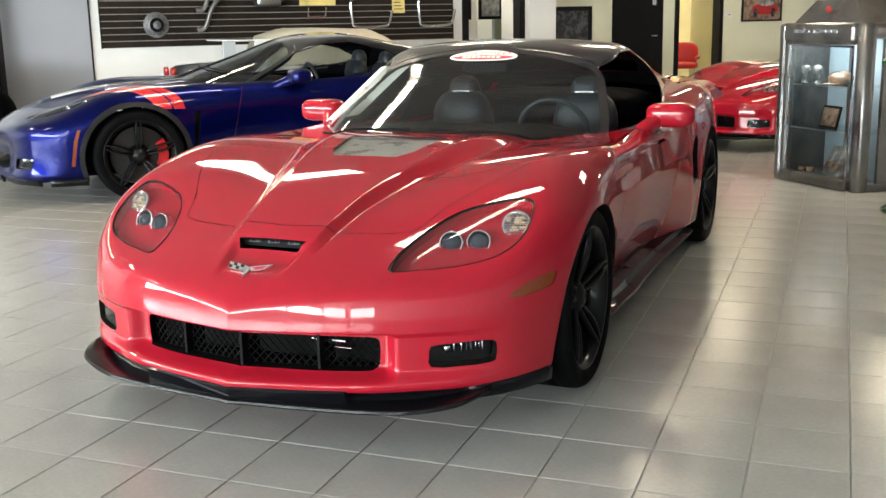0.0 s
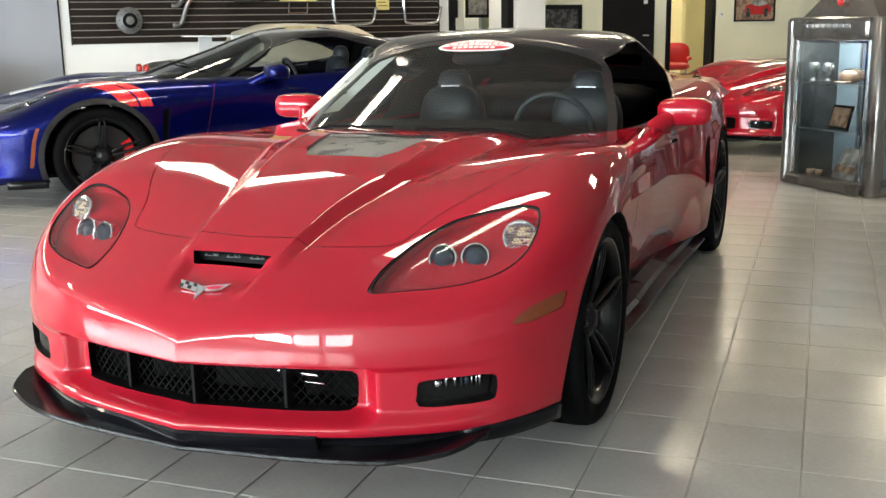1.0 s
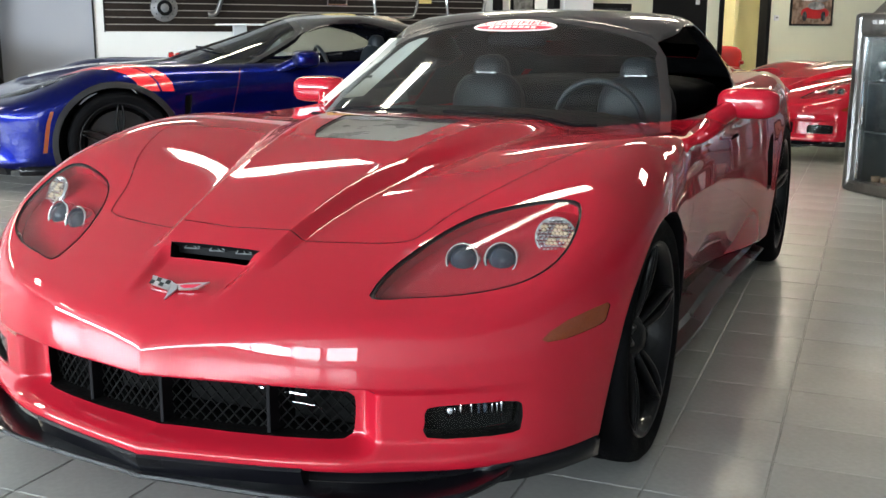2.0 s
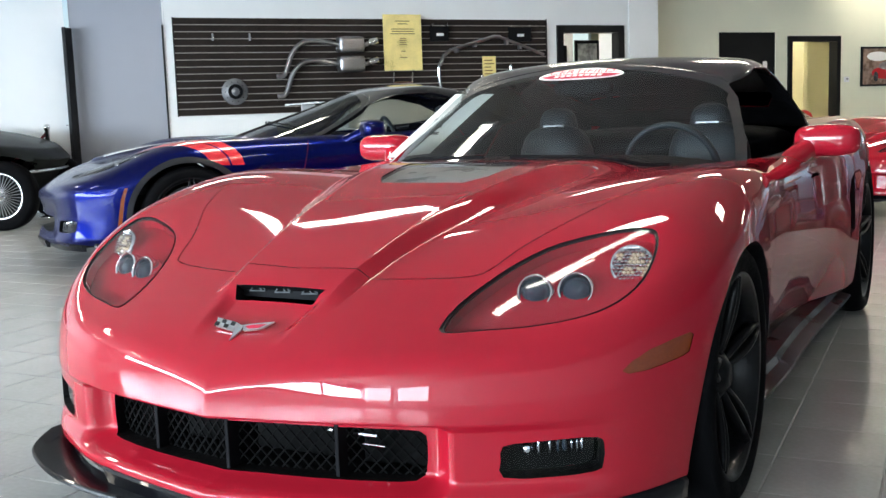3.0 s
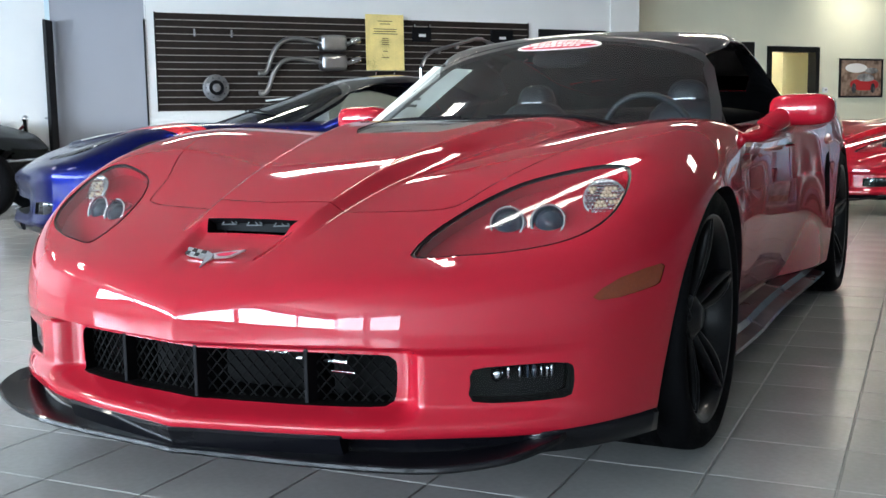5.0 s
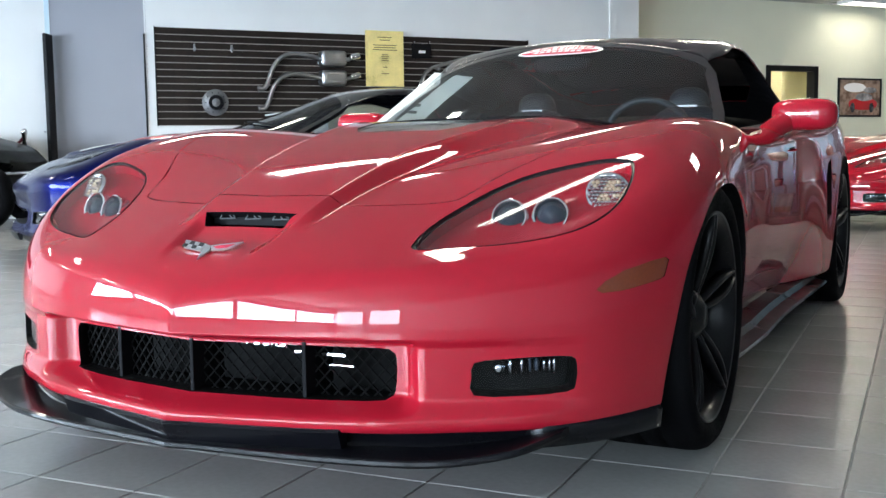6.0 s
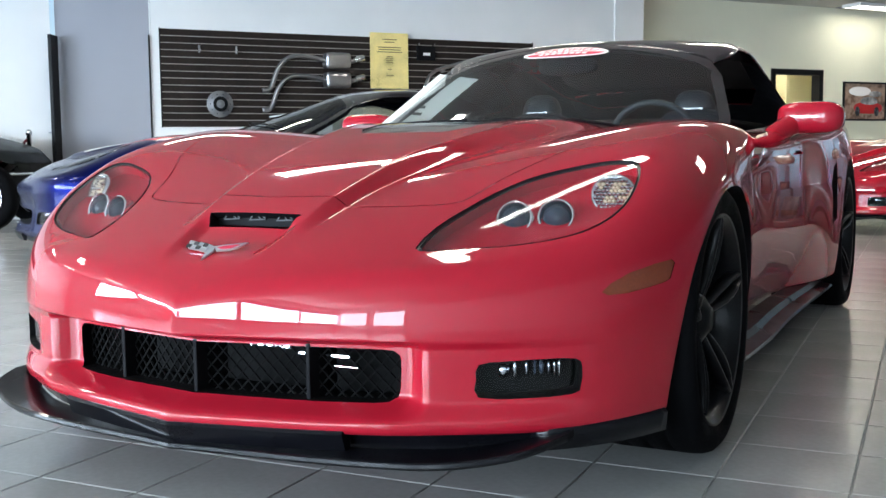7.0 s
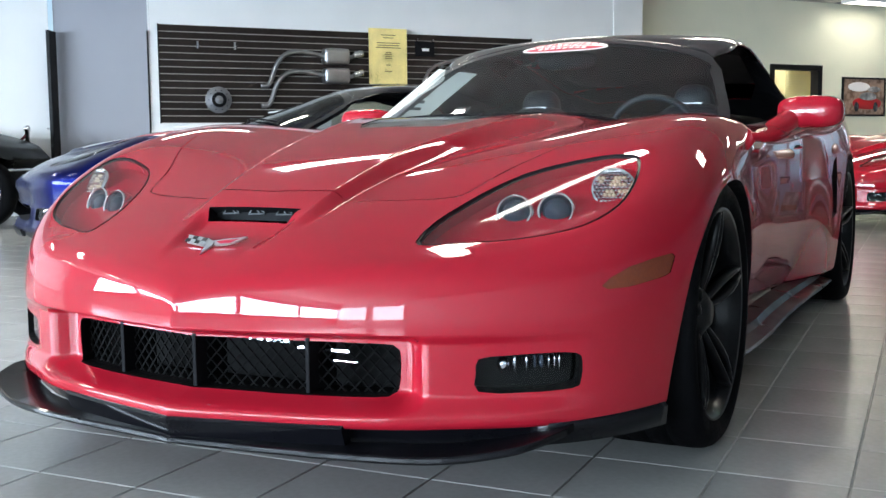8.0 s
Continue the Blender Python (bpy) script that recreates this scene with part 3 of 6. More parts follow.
FOG = [(0.625, 0.26), (0.62, 0.295), (0.626, 0.330), (0.68, 0.336), (0.74, 0.338), (0.79, 0.336), (0.798, 0.31), (0.793, 0.275), (0.775, 0.262), (0.70, 0.257)]
GRILLE_RED = [(0.0, 0.340), (0.20, 0.339), (0.40, 0.337), (0.436, 0.331), (0.446, 0.312), (0.443, 0.250), (0.432, 0.234), (0.40, 0.229), (0.20, 0.229), (0.0, 0.231)]
FOG_RED = [(0.611, 0.250), (0.607, 0.285), (0.612, 0.316), (0.66, 0.322), (0.73, 0.325), (0.776, 0.322), (0.786, 0.305), (0.784, 0.265), (0.770, 0.250), (0.69, 0.246)]
MARKER_RED = [(-0.506, 0.453), (-0.486, 0.469), (-0.443, 0.488), (-0.38, 0.501), (-0.330, 0.507), (-0.321, 0.500), (-0.342, 0.467), (-0.360, 0.461), (-0.455, 0.447), (-0.496, 0.446)]
ARCH_RED = [(-0.342, 0.06), (-0.341, 0.15), (-0.335, 0.237), (-0.318, 0.32), (-0.293, 0.403), (-0.254, 0.474), (-0.193, 0.545), (-0.10, 0.608), (0.0, 0.640), (0.10, 0.650),
            (0.20, 0.636), (0.285, 0.588), (0.345, 0.505), (0.370, 0.40), (0.376, 0.25), (0.372, 0.06)]
HOOD_EDGE = [(0.0, -0.502), (0.20, -0.482), (0.36, -0.452), (0.44, -0.425), (0.468, -0.39), (0.51, -0.28), (0.61, -0.10), (0.70, 0.13), (0.77, 0.42), (0.79, 0.62)]
HOOD_PANE = [(0.135, 0.125), (0.178, 0.20), (0.222, 0.47)]
SCREEN = [(0.0, 0.50), (0.45, 0.55), (0.70, 0.76), (0.755, 0.90), (0.752, 1.00), (0.700, 1.25), (0.612, 1.51), (0.55, 1.58), (0.0, 1.60)]
SIDE_PANE = [(1.02, 0.795), (1.30, 0.935), (1.58, 1.075), (1.78, 1.135), (2.02, 1.14), (2.30, 1.07), (2.48, 0.985), (2.40, 0.94), (2.1, 0.89), (1.6, 0.845), (1.2, 0.80)]
HATCH_PANE = [(0.0, 2.20), (0.40, 2.22), (0.52, 2.32), (0.50, 2.80), (0.42, 3.12), (0.0, 3.18)]
LAMP_TURN = material("pale_amber_fluted_lens", (0.85, 0.70, 0.48), 0.15, 0.6, grain=(0.25, 120), coat=1.0)
REFLECTOR = material("mirrored_reflector", (0.75, 0.76, 0.80), 0.06, 1.0, grain=(0.2, 90))
SMOKED = material("smoked_engine_cover", (0.24, 0.25, 0.245), 0.3, 0.0, grain=(0.1, 80), stain=(0.2, 12))
LEATHER = material("charcoal_leather", (0.012, 0.017, 0.022), 0.5, grain=(0.15, 240), stain=(0.1, 9), bump_scale=0.0006)
PAPER = material("white_window_sheet", (0.80, 0.84, 0.80), 0.7, grain=(0.03, 40))
nt = PAPER.node_tree
thin = nt.nodes.new("ShaderNodeBsdfTranslucent")
thin.inputs["Color"].default_value = (0.92, 0.97, 0.93, 1)
both = nt.nodes.new("ShaderNodeMixShader")
both.inputs["Fac"].default_value = 0.9
nt.links.new(nt.nodes["Principled BSDF"].outputs["BSDF"], both.inputs[1])
nt.links.new(thin.outputs["BSDF"], both.inputs[2])
nt.links.new(both.outputs["Shader"], nt.nodes["Material Output"].inputs["Surface"])
BEZEL = material("black_rubber_bezel", (0.012, 0.012, 0.014), 0.35, spec=0.35, grain=(0.1, 200))
DECAL_WHITE = material("white_decal", (0.85, 0.84, 0.84), 0.5, grain=(0.02, 90))
DECAL_RED = material("red_decal", (0.50, 0.015, 0.05), 0.5, grain=(0.02, 90))


def pane_material(name, tint, gloss, haze=0.0):
    """A clear sheet: tinted see-through, mirror gloss that grows with the angle."""
    m = bpy.data.materials.new(name)
    m.use_nodes = True
    nt = m.node_tree
    nt.nodes.remove(nt.nodes["Principled BSDF"])
    out = nt.nodes["Material Output"]
    tr = nt.nodes.new("ShaderNodeBsdfTransparent")
    tr.inputs["Color"].default_value = (*tint, 1)
    gl = nt.nodes.new("ShaderNodeBsdfGlossy")
    gl.inputs["Roughness"].default_value = 0.015
    fr = nt.nodes.new("ShaderNodeFresnel")
    fr.inputs["IOR"].default_value = gloss
    mx = nt.nodes.new("ShaderNodeMixShader")
    nt.links.new(fr.outputs["Fac"], mx.inputs["Fac"])
    if haze:
        df = nt.nodes.new("ShaderNodeBsdfDiffuse")
        df.inputs["Color"].default_value = (0.7, 0.7, 0.72, 1)
        m2 = nt.nodes.new("ShaderNodeMixShader")
        m2.inputs["Fac"].default_value = haze
        nt.links.new(tr.outputs["BSDF"], m2.inputs[1])
        nt.links.new(df.outputs["BSDF"], m2.inputs[2])
        nt.links.new(m2.outputs["Shader"], mx.inputs[1])
    else:
        nt.links.new(tr.outputs["BSDF"], mx.inputs[1])
    nt.links.new(gl.outputs["BSDF"], mx.inputs[2])
    nt.links.new(mx.outputs["Shader"], out.inputs["Surface"])
    return m


# the windscreen's last value mixes in a pale trace of reflected haze
SCREEN_GLASS = pane_material("tinted_car_glass", (0.66, 0.72, 0.71), 1.5, 0.004)
SIDE_GLASS = pane_material("dark_car_glass", (0.30, 0.33, 0.33), 1.5)
LENS = pane_material("clear_lamp_lens", (0.97, 0.97, 0.98), 1.28, 0.02)
FOG_LENS = pane_material("clear_fog_lens", (0.95, 0.96, 0.98), 1.4)
MESH_BLACK = material("dead_black_mesh", (0.003, 0.003, 0.003), 0.6, spec=0.12, grain=(0.2, 90))
CASE_GLASS = pane_material("clear_showcase_glass", (0.86, 0.92, 0.92), 1.45)


DISC_GREY = material("dark_brake_disc", (0.022, 0.022, 0.023), 0.5, 0.5, grain=(0.1, 90))


def spoke_mesh(r0, r1, lean):
    """One thin alloy spoke from hub to rim, in the plane of the wheel's face, seen along x."""
    bm = bmesh.new()
    rows = []
    n = 7
    for k in range(n):
        t = k / (n - 1)
        r = r0 + (r1 - r0) * t
        ang = lean * (t - 0.15) * t
        half = 0.0085 * (1 - t) + 0.0055 * t
        face = -0.050 + 0.045 * math.sin(t * math.pi / 2)
        c, s = math.cos(ang), math.sin(ang)
        ring = []
        for dx, dt in ((face - 0.034, -half * 1.25), (face - 0.006, -half), (face, -half * 0.5), (face, half * 0.5), (face - 0.006, half), (face - 0.034, half * 1.25)):
            ring.append(bm.verts.new((dx, r * s + dt * c, r * c - dt * s)))
        rows.append(ring)
    for p, q in zip(rows, rows[1:]):
        for a in range(6):
            b = (a + 1) % 6
            bm.faces.new((p[a], p[b], q[b], q[a]))
    bm.faces.new(rows[0][::-1])
    bm.faces.new(rows[-1])
    bmesh.ops.recalc_face_normals(bm, faces=bm.faces)
    return bm


def build_wheel(parent, x, y, r, width, caliper):
    """Rim with tyre, spokes, disc and caliper; its face looks along +x, or -x on the other side."""
    turn = 0 if x > 0 else 180
    rr = r * 0.775
    w = width
    rim = part("wheel", lathe([(rr * 0.90, -w * 0.9), (rr * 0.97, -w * 0.86), (rr * 0.93, -w * 0.6), (rr * 0.90, -0.04), (rr * 0.985, -0.008), (rr * 1.015, -0.004), (rr * 1.02, -0.012)], 64),
               RIM_BLACK, parent, smooth=True, at=pose(x, y, r, 0, 0, turn))
    t = [(rr * 1.0, -0.012), (rr * 1.03, -0.004), (r * 0.86, 0.004), (r * 0.93, 0.002), (r * 0.972, -0.010), (r * 0.992, -0.026), (r, -0.05), (r, -w * 0.5 + 0.01)]
    for k in range(3):
        g = -w * (0.30 + 0.2 * k)
        t += [(r, g + 0.006), (r - 0.006, g + 0.004), (r - 0.006, g - 0.004), (r, g - 0.006)]
    t = t[:7] + t[8:] + [(r, -w + 0.05), (r * 0.992, -w + 0.026), (r * 0.96, -w + 0.008), (r * 0.88, -w), (rr, -w + 0.01)]
    part("tyre", lathe(t, 72), TYRE, rim, "black low-profile rubber tyre", True)
    hub = part("hub", lathe([(0.001, -0.028), (0.028, -0.028), (0.034, -0.034), (0.060, -0.052), (0.075, -0.085)], 24), RIM_BLACK, rim, smooth=True)
    sm = None
    for k in range(10):
        a = (k // 2) * 72 + (10 if k % 2 else -10)
        if k < 2:
            sm = sm or {}
            ob = part("spoke", spoke_mesh(0.045, rr * 0.975, 0.16 if k else -0.16), RIM_BLACK, rim, smooth=True, at=pose(0, 0, 0, a))
            sm[k] = ob.data
        else:
            ob = new("spoke", sm[k % 2])
            ob.matrix_basis = pose(0, 0, 0, a)
            ob.parent = rim
    part("brake_disc", lathe([(0.08, -0.105), (rr * 0.80, -0.105), (rr * 0.80, -0.13), (0.08, -0.13)], 48), DISC_GREY, rim, "dark steel brake disc")
    cal = bmesh.new()
    rows = []
    for k in range(9):
        a = radians(-32 + 8 * k)
        rows.append([cal.verts.new((d, math.cos(a) * q, math.sin(a) * q)) for d, q in ((-0.085, rr * 0.55), (-0.080, rr * 0.82), (-0.15, rr * 0.86), (-0.15, rr * 0.55))])
    for p, q in zip(rows, rows[1:]):
        for i in range(4):
            cal.faces.new((p[i], p[(i + 1) % 4], q[(i + 1) % 4], q[i]))
    cal.faces.new(rows[0])
    cal.faces.new(rows[-1][::-1])
    bmesh.ops.recalc_face_normals(cal, faces=cal.faces)
    part("caliper", cal, caliper, rim, smooth=False)
    return rim


def blob(cx, cy, cz, sx, sy, sz, power=2.6, seg=28):
    """A rounded box-like solid (superellipsoid)."""
    bm = bmesh.new()
    bmesh.ops.create_uvsphere(bm, u_segments=seg, v_segments=seg // 2, radius=1.0)
    for v in bm.verts:
        p = v.co
        n = (abs(p.x) ** power + abs(p.y) ** power + abs(p.z) ** power) ** (1 / power)
        v.co = Vector((cx + sx * p.x / n, cy + sy * p.y / n, cz + sz * p.z / n))
    return bm


def outside(faces, f):
    """Those faces whose centres do not lie well inside f."""
    c = np.array([tuple(q.calc_center_median()) for q in faces])
    return [q for q, v in zip(faces, f(c[:, 0], c[:, 1], c[:, 2])) if v > -0.012]


def build_coupe(car, paint, swept=False, caliper=None, fine=1.0, F=coupe_body, C=coupe_cabin, dy=0.0):
    caliper = caliper or RIM_BLACK
    plan = nose_plan if swept else red_plan
    deep = 0.0 if swept else 0.070
    if swept:
        p, faces = skin(F, -0.30, 2.9, 0.30, int(96 * fine), int(96 * fine), int(46 * fine))
    else:
        p, faces = fine_skin(F, 0.05, 2.9, 0.30, 84, 380)
    bm = bmesh.new()
    vs = [bm.verts.new(q) for q in p.tolist()]
    for q in faces:
        bm.faces.new([vs[i] for i in q])
    bmesh.ops.remove_doubles(bm, verts=bm.verts, dist=1e-5)
    bmesh.ops.recalc_face_normals(bm, faces=bm.faces)

    def take(view, poly, keep):
        got = cut(bm, view, poly, keep)
        return got

    def drop(got):
        bmesh.ops.delete(bm, geom=got, context="FACES")

    # wheel arches
    for cy, r in ((0.0, 0.362), (2.685, 0.368)):
        ring = [(cy + r * math.sin(2 * math.pi * k / 48), 0.318 + r * math.cos(2 * math.pi * k / 48)) for k in range(48)]
        if not swept and cy == 0.0:
            ring = rounded(ARCH_RED, 3)
        for sx in (1, -1):
            flare = []
            if swept:
                flare = take("side", [(cy + (u - cy) * 1.10, 0.318 + (v - 0.318) * 1.10) for u, v in ring], lambda c, s=sx: c.x * s > 0.55 and c.z > 0.12)
            got = take("side", ring, lambda c, s=sx: c.x * s > 0.55 and c.z > 0.12)
            if flare:
                hole = set(got)
                lip = [q for q in bm.faces if q.is_valid and q not in hole and (w := q.calc_center_median()).x * sx > 0.55 and w.z > 0.12
                       and math.hypot(w.y - cy, w.z - 0.318) < r * 1.10]
                pts, fs, nor, rim = patch(lip, 0.003, F)
                drop(lip)
                skin_object("arch_flare", pts, fs, nor, BEZEL, car, "satin black wheel arch flare")
            pts, fs, nor, rim = patch(got, 0, F)
            low = [(a, b) for a, b in rim if max(pts[a][2], pts[b][2]) > 0.15]
            drop(got)
            wall_round("arch_liner", pts, low, np.array((-0.34 * sx, 0, 0)), DARK_PLASTIC, car, "black wheel arch liner")
    # grille opening with its lattice
    poly = rounded(whole(GRILLE if swept else GRILLE_RED), 2)
    got = take("front", poly, lambda c: c.y < -0.3)
    pts, fs, nor, rim = patch(got, 0, F)
    drop(got)
    wall_round("grille_surround", pts, rim, np.array((0, 0.10, 0)), MESH_BLACK, car, "black grille surround")
    g = bmesh.new()
    for k in range(-34, 35):
        for s in (1, -1):
            run = []
            for j in range(7):
                zz = 0.226 + 0.130 * j / 6
                xx = k * 0.028 + s * (zz - 0.30) * 0.9
                if abs(xx) < 0.466:
                    run.append((xx, float(plan(abs(xx))) + deep + 0.030 + (0.042 if swept else 0.0), zz))
            if len(run) > 1:
                tube(run, 0.0026, 4, g)
    part("grille_mesh", g, MESH_BLACK, car, "black diamond-pattern grille mesh")
    for xx in (-0.255, 0.0, 0.255):
        y0 = float(plan(abs(xx))) + deep
        part("grille_post", box(xx - 0.005, xx + 0.005, y0 + (0.045 if swept else -0.006), y0 + 0.10, 0.222, 0.352, 0.002), DARK_PLASTIC, car)
    part("radiator", box(-0.46, 0.46, -0.60, -0.57, 0.20, 0.40), MESH_BLACK, car, "dull black radiator behind the grille")
    if not swept:
        # added mirror plates, tilted up to throw window glints through the mesh
        for x0, x1, z0, z1 in ((0.02, 0.19, 0.320, 0.330), (0.20, 0.33, 0.310, 0.318), (0.29, 0.35, 0.290, 0.295)):
            part("cross_member", box(x0, x1, -0.005, 0.005, (z0 - z1) / 2, (z1 - z0) / 2, 0.002), REFLECTOR, car, "tilted mirror plate added for window glints behind the mesh", at=pose(0, -0.695, (z0 + z1) / 2, -9))
    part("intake_floor", box(-0.33, 0.33, -0.76, -0.45, 0.20, 0.215), DARK_PLASTIC, car)
    # fog lamps
    for sx in (1, -1):
        fog = FOG if swept else FOG_RED
        poly = rounded(fog if sx > 0 else mirrored(fog), 2)
        got = take("front", poly, lambda c, s=sx: c.y < -0.3 and c.x * s > 0.4)
        pts, fs, nor, rim = patch(got, 0, F)
        drop(got)
        lamp = skin_object("fog_lamp", pts - nor * 0.055, fs, nor, MESH_BLACK, car, "fog lamp with clear lens in a dark recess")
        wall_round("recess", pts, rim, -nor.mean(0) * 0.055, MESH_BLACK, lamp)
        c0 = pts.mean(0)
        n0 = nor.mean(0) / np.linalg.norm(nor.mean(0))
        tdir = np.array((n0[1], -n0[0], 0)) / math.hypot(n0[0], n0[1])
        if tdir[0] < 0:
            tdir = -tdir
        base = Matrix(((tdir[0], n0[0], 0, c0[0]), (tdir[1], n0[1], 0, c0[1]), (tdir[2], 0, 1, c0[2] + 0.012), (0, 0, 0, 1)))
        for u, wide, high, bright in ((-0.022, 0.0045, 0.021, 1), (0.002, 0.0040, 0.020, 1), (0.020, 0.0030, 0.016, 0), (0.034, 0.0060, 0.015, 0), (0.048, 0.0035, 0.017, 1), (0.060, 0.0030, 0.019, 1), (0.070, 0.0040, 0.021, 1)):
            part("reflector_flute", blob(u * sx, -0.034, 0.004, wide, 0.010, high, 2.4, 12), REFLECTOR if bright else GLOSS_DARK, lamp, smooth=True, at=base)
        part("bulb", blob(-0.045 * sx, -0.034, 0.0, 0.014, 0.012, 0.017, 2.0, 16), REFLECTOR, lamp, smooth=True, at=base)
        skin_object("lens", pts - nor * 0.012, fs, nor, FOG_LENS, lamp, "clear outer lens")
    # headlamps
    for sx in (1, -1):
        src = SWEPT_LIGHT if swept else HEADLIGHT
        poly = rounded(src if sx > 0 else mirrored(src), 2)
        mid_u, mid_v = sum(u for u, v in poly) / len(poly), sum(v for u, v in poly) / len(poly)
        near_lamp = lambda c, s=sx: c.x * s > 0.3 and c.z > 0.4
        inner = take("top", [(mid_u + (u - mid_u) * 0.964, mid_v + (v - mid_v) * 0.974) for u, v in poly], near_lamp)
        outer = take("top", poly, near_lamp)
        got = [q for q in inner if q.is_valid]
        core = set(got)
        edge = [q for q in outer if q not in core]
        epts, efs, enor, erim = patch(edge, 0, F)
        pts, fs, nor, rim = patch(got, 0, F)
        drop(edge)
        drop(got)
        lamp = skin_object("headlamp", pts - nor * 0.034, fs, nor, STEEL if swept else paint, car, "headlamp with clear lens over a body-coloured bowl")
        skin_object("bezel", epts - enor * 0.004, efs, enor, BEZEL, lamp, "narrow black rubber bezel")
        wall_round("bezel_edge", epts, erim, -enor.mean(0) * 0.006, BEZEL, lamp)
        wall_round("bowl_edge", pts - nor * 0.009, rim, -nor[[a for a, b in rim]].mean(0) * 0.026, DARK_PLASTIC if swept else paint, lamp)
        # the lens bulges a little over its own long axis
        ax = np.array((0.63 * sx, 0.77))
        du, dv = pts[:, 0] - mid_u, pts[:, 1] - mid_v
        q = ((du * ax[0] + dv * ax[1]) / 0.27) ** 2 + ((du * ax[1] - dv * ax[0]) / 0.12) ** 2
        shell = pts + nor * (0.012 * np.clip(1 - q, 0, 1) ** 1.5 - 0.003)[:, None]
        me = bpy.data.meshes.new("lens")
        me.from_pydata(shell.tolist(), [], fs)
        me.materials.append(LENS)
        me.shade_smooth()
        glass = new("lens", me)
        glass.parent = lamp
        glass["label"] = "clear moulded lens"
        spots = ((0.585, -0.425, 0.034), (0.672, -0.400, 0.034)) if not swept else ((0.65, -0.45, 0.022), (0.69, -0.33, 0.022))
        for bx, by, br in spots:
            q = np.array([(bx * sx, by, 0.66)])
            for _ in range(25):
                q[:, 2] -= F(q[:, 0], q[:, 1], q[:, 2]) * 0.8
            n0 = gradient(F, q)[0]
            aim = Vector((0.12 * sx, -0.93, 0.36))
            m = Matrix.Translation(Vector(q[0]) - Vector(n0) * 0.026) @ aim.to_track_quat("X", "Z").to_matrix().to_4x4()
            ring = part("projector", lathe([(br * 1.22, -0.03), (br * 1.22, 0.004), (br * 1.12, 0.008), (br * 1.02, 0.004), (br * 0.98, -0.012)], 32), CHROME, lamp, "bright ring round a glass projector lens", True, at=m)
            part("glass_ball", lathe([(br * 0.98, -0.012), (br * 0.9, 0.0), (br * 0.65, 0.010), (br * 0.3, 0.015), (0.0005, 0.016)], 24), GLOSS_DARK, ring, smooth=True)
        if not swept:
            q = np.array([(0.772 * sx, -0.305, 0.70)])
            for _ in range(25):
                q[:, 2] -= F(q[:, 0], q[:, 1], q[:, 2]) * 0.8
            n0 = gradient(F, q)[0]
            aim = Vector((0.30 * sx, -0.84, 0.45))
            m = Matrix.Translation(Vector(q[0]) - Vector(n0) * 0.022) @ aim.to_track_quat("X", "Z").to_matrix().to_4x4()
            bowl = part("turn_signal", lathe([(0.050, -0.01), (0.049, 0.004), (0.040, -0.004), (0.0005, -0.010)], 32), REFLECTOR, lamp, "round fluted amber and clear turn signal", True, at=m)
            # a grid of small moulded beads, some of them amber
            beads = {}
            for mat in (LAMP_TURN, REFLECTOR):
                me = bpy.data.meshes.new("bead")
                bead = blob(0, 0, 0, 0.0045, 0.0050, 0.0042, 2.2, 10)
                bead.to_mesh(me)
                bead.free()
                me.materials.append(mat)
                me.shade_smooth()
                beads[mat.name] = me
            rng = random.Random(11)
            for k in range(-5, 6):
                for n in range(-5, 6):
                    u, v = n * 0.0092 + 0.0046 * (k % 2), k * 0.0082
                    if math.hypot(u, v) < 0.045:
                        warm = -0.028 < v < 0.030 and rng.random() < 0.42
                        ob = new("bead", beads[(LAMP_TURN if warm else REFLECTOR).name])
                        ob.matrix_basis = pose(0.003, u, v)
                        ob.parent = bowl
    # amber side markers
    for sx in (1, -1):
        poly = MARKER_RED
        if swept:
            poly = [(-0.455, 0.28), (-0.43, 0.28), (-0.40, 0.46), (-0.375, 0.54), (-0.395, 0.54), (-0.425, 0.46)]
        got = take("side", poly, lambda c, s=sx: c.x * s > 0.6)
        pts, fs, nor, rim = patch(got, 0, F)
        drop(got)
        skin_object("side_marker", pts - nor * 0.002, fs, nor, AMBER, car, "amber plastic side marker lamp")
    # scoop slot and the bits behind it
    got = take("top", [(0.130, -0.572), (-0.130, -0.572), (-0.112, -0.601), (0.112, -0.601)], lambda c: c.z > 0.45)
    pts, fs, nor, rim = patch(got, 0, F)
    drop(got)
    if swept:
        skin_object("nose_panel", pts, fs, nor, paint, car)
    else:
        wall_round("scoop_throat", pts, rim, np.array((0, 0.05, -0.035)), DARK_PLASTIC, car, "dark intake throat")
        sc = part("scoop_lattice", box(-0.125, 0.125, -0.552, -0.546, 0.57, 0.600, 0.001), DARK_PLASTIC, car, "small metal lattice inside the hood intake")
        for grp, lean in ((-0.078, 1), (-0.004, 0), (0.074, -1)):
            for u0, u1, z0, z1 in ((-0.024, 0.022, 0.585, 0.587), (-0.022, -0.006, 0.587, 0.604), (-0.006, 0.008 + 0.004 * lean, 0.604, 0.588), (0.006 * lean, 0.022, 0.603, 0.590), (-0.018, 0.012, 0.605, 0.603)):
                part("lattice_bar", tube([(grp + u0, -0.558, z0), (grp + u1, -0.558, z1)], 0.0017, 5), LATTICE, sc)
    # bonnet with its pane and shut line
    right = [tuple(v) for v in (q.to_2d() for q in glide([(u, v, 0) for u, v in HOOD_EDGE], 4))]
    line = [(-u, v) for u, v in right[:0:-1]] + right
    got = take("top", strip(line, 0.0026), lambda c: c.z > 0.45)
    pts, fs, nor, rim = patch(got, 0, F)
    drop(got)
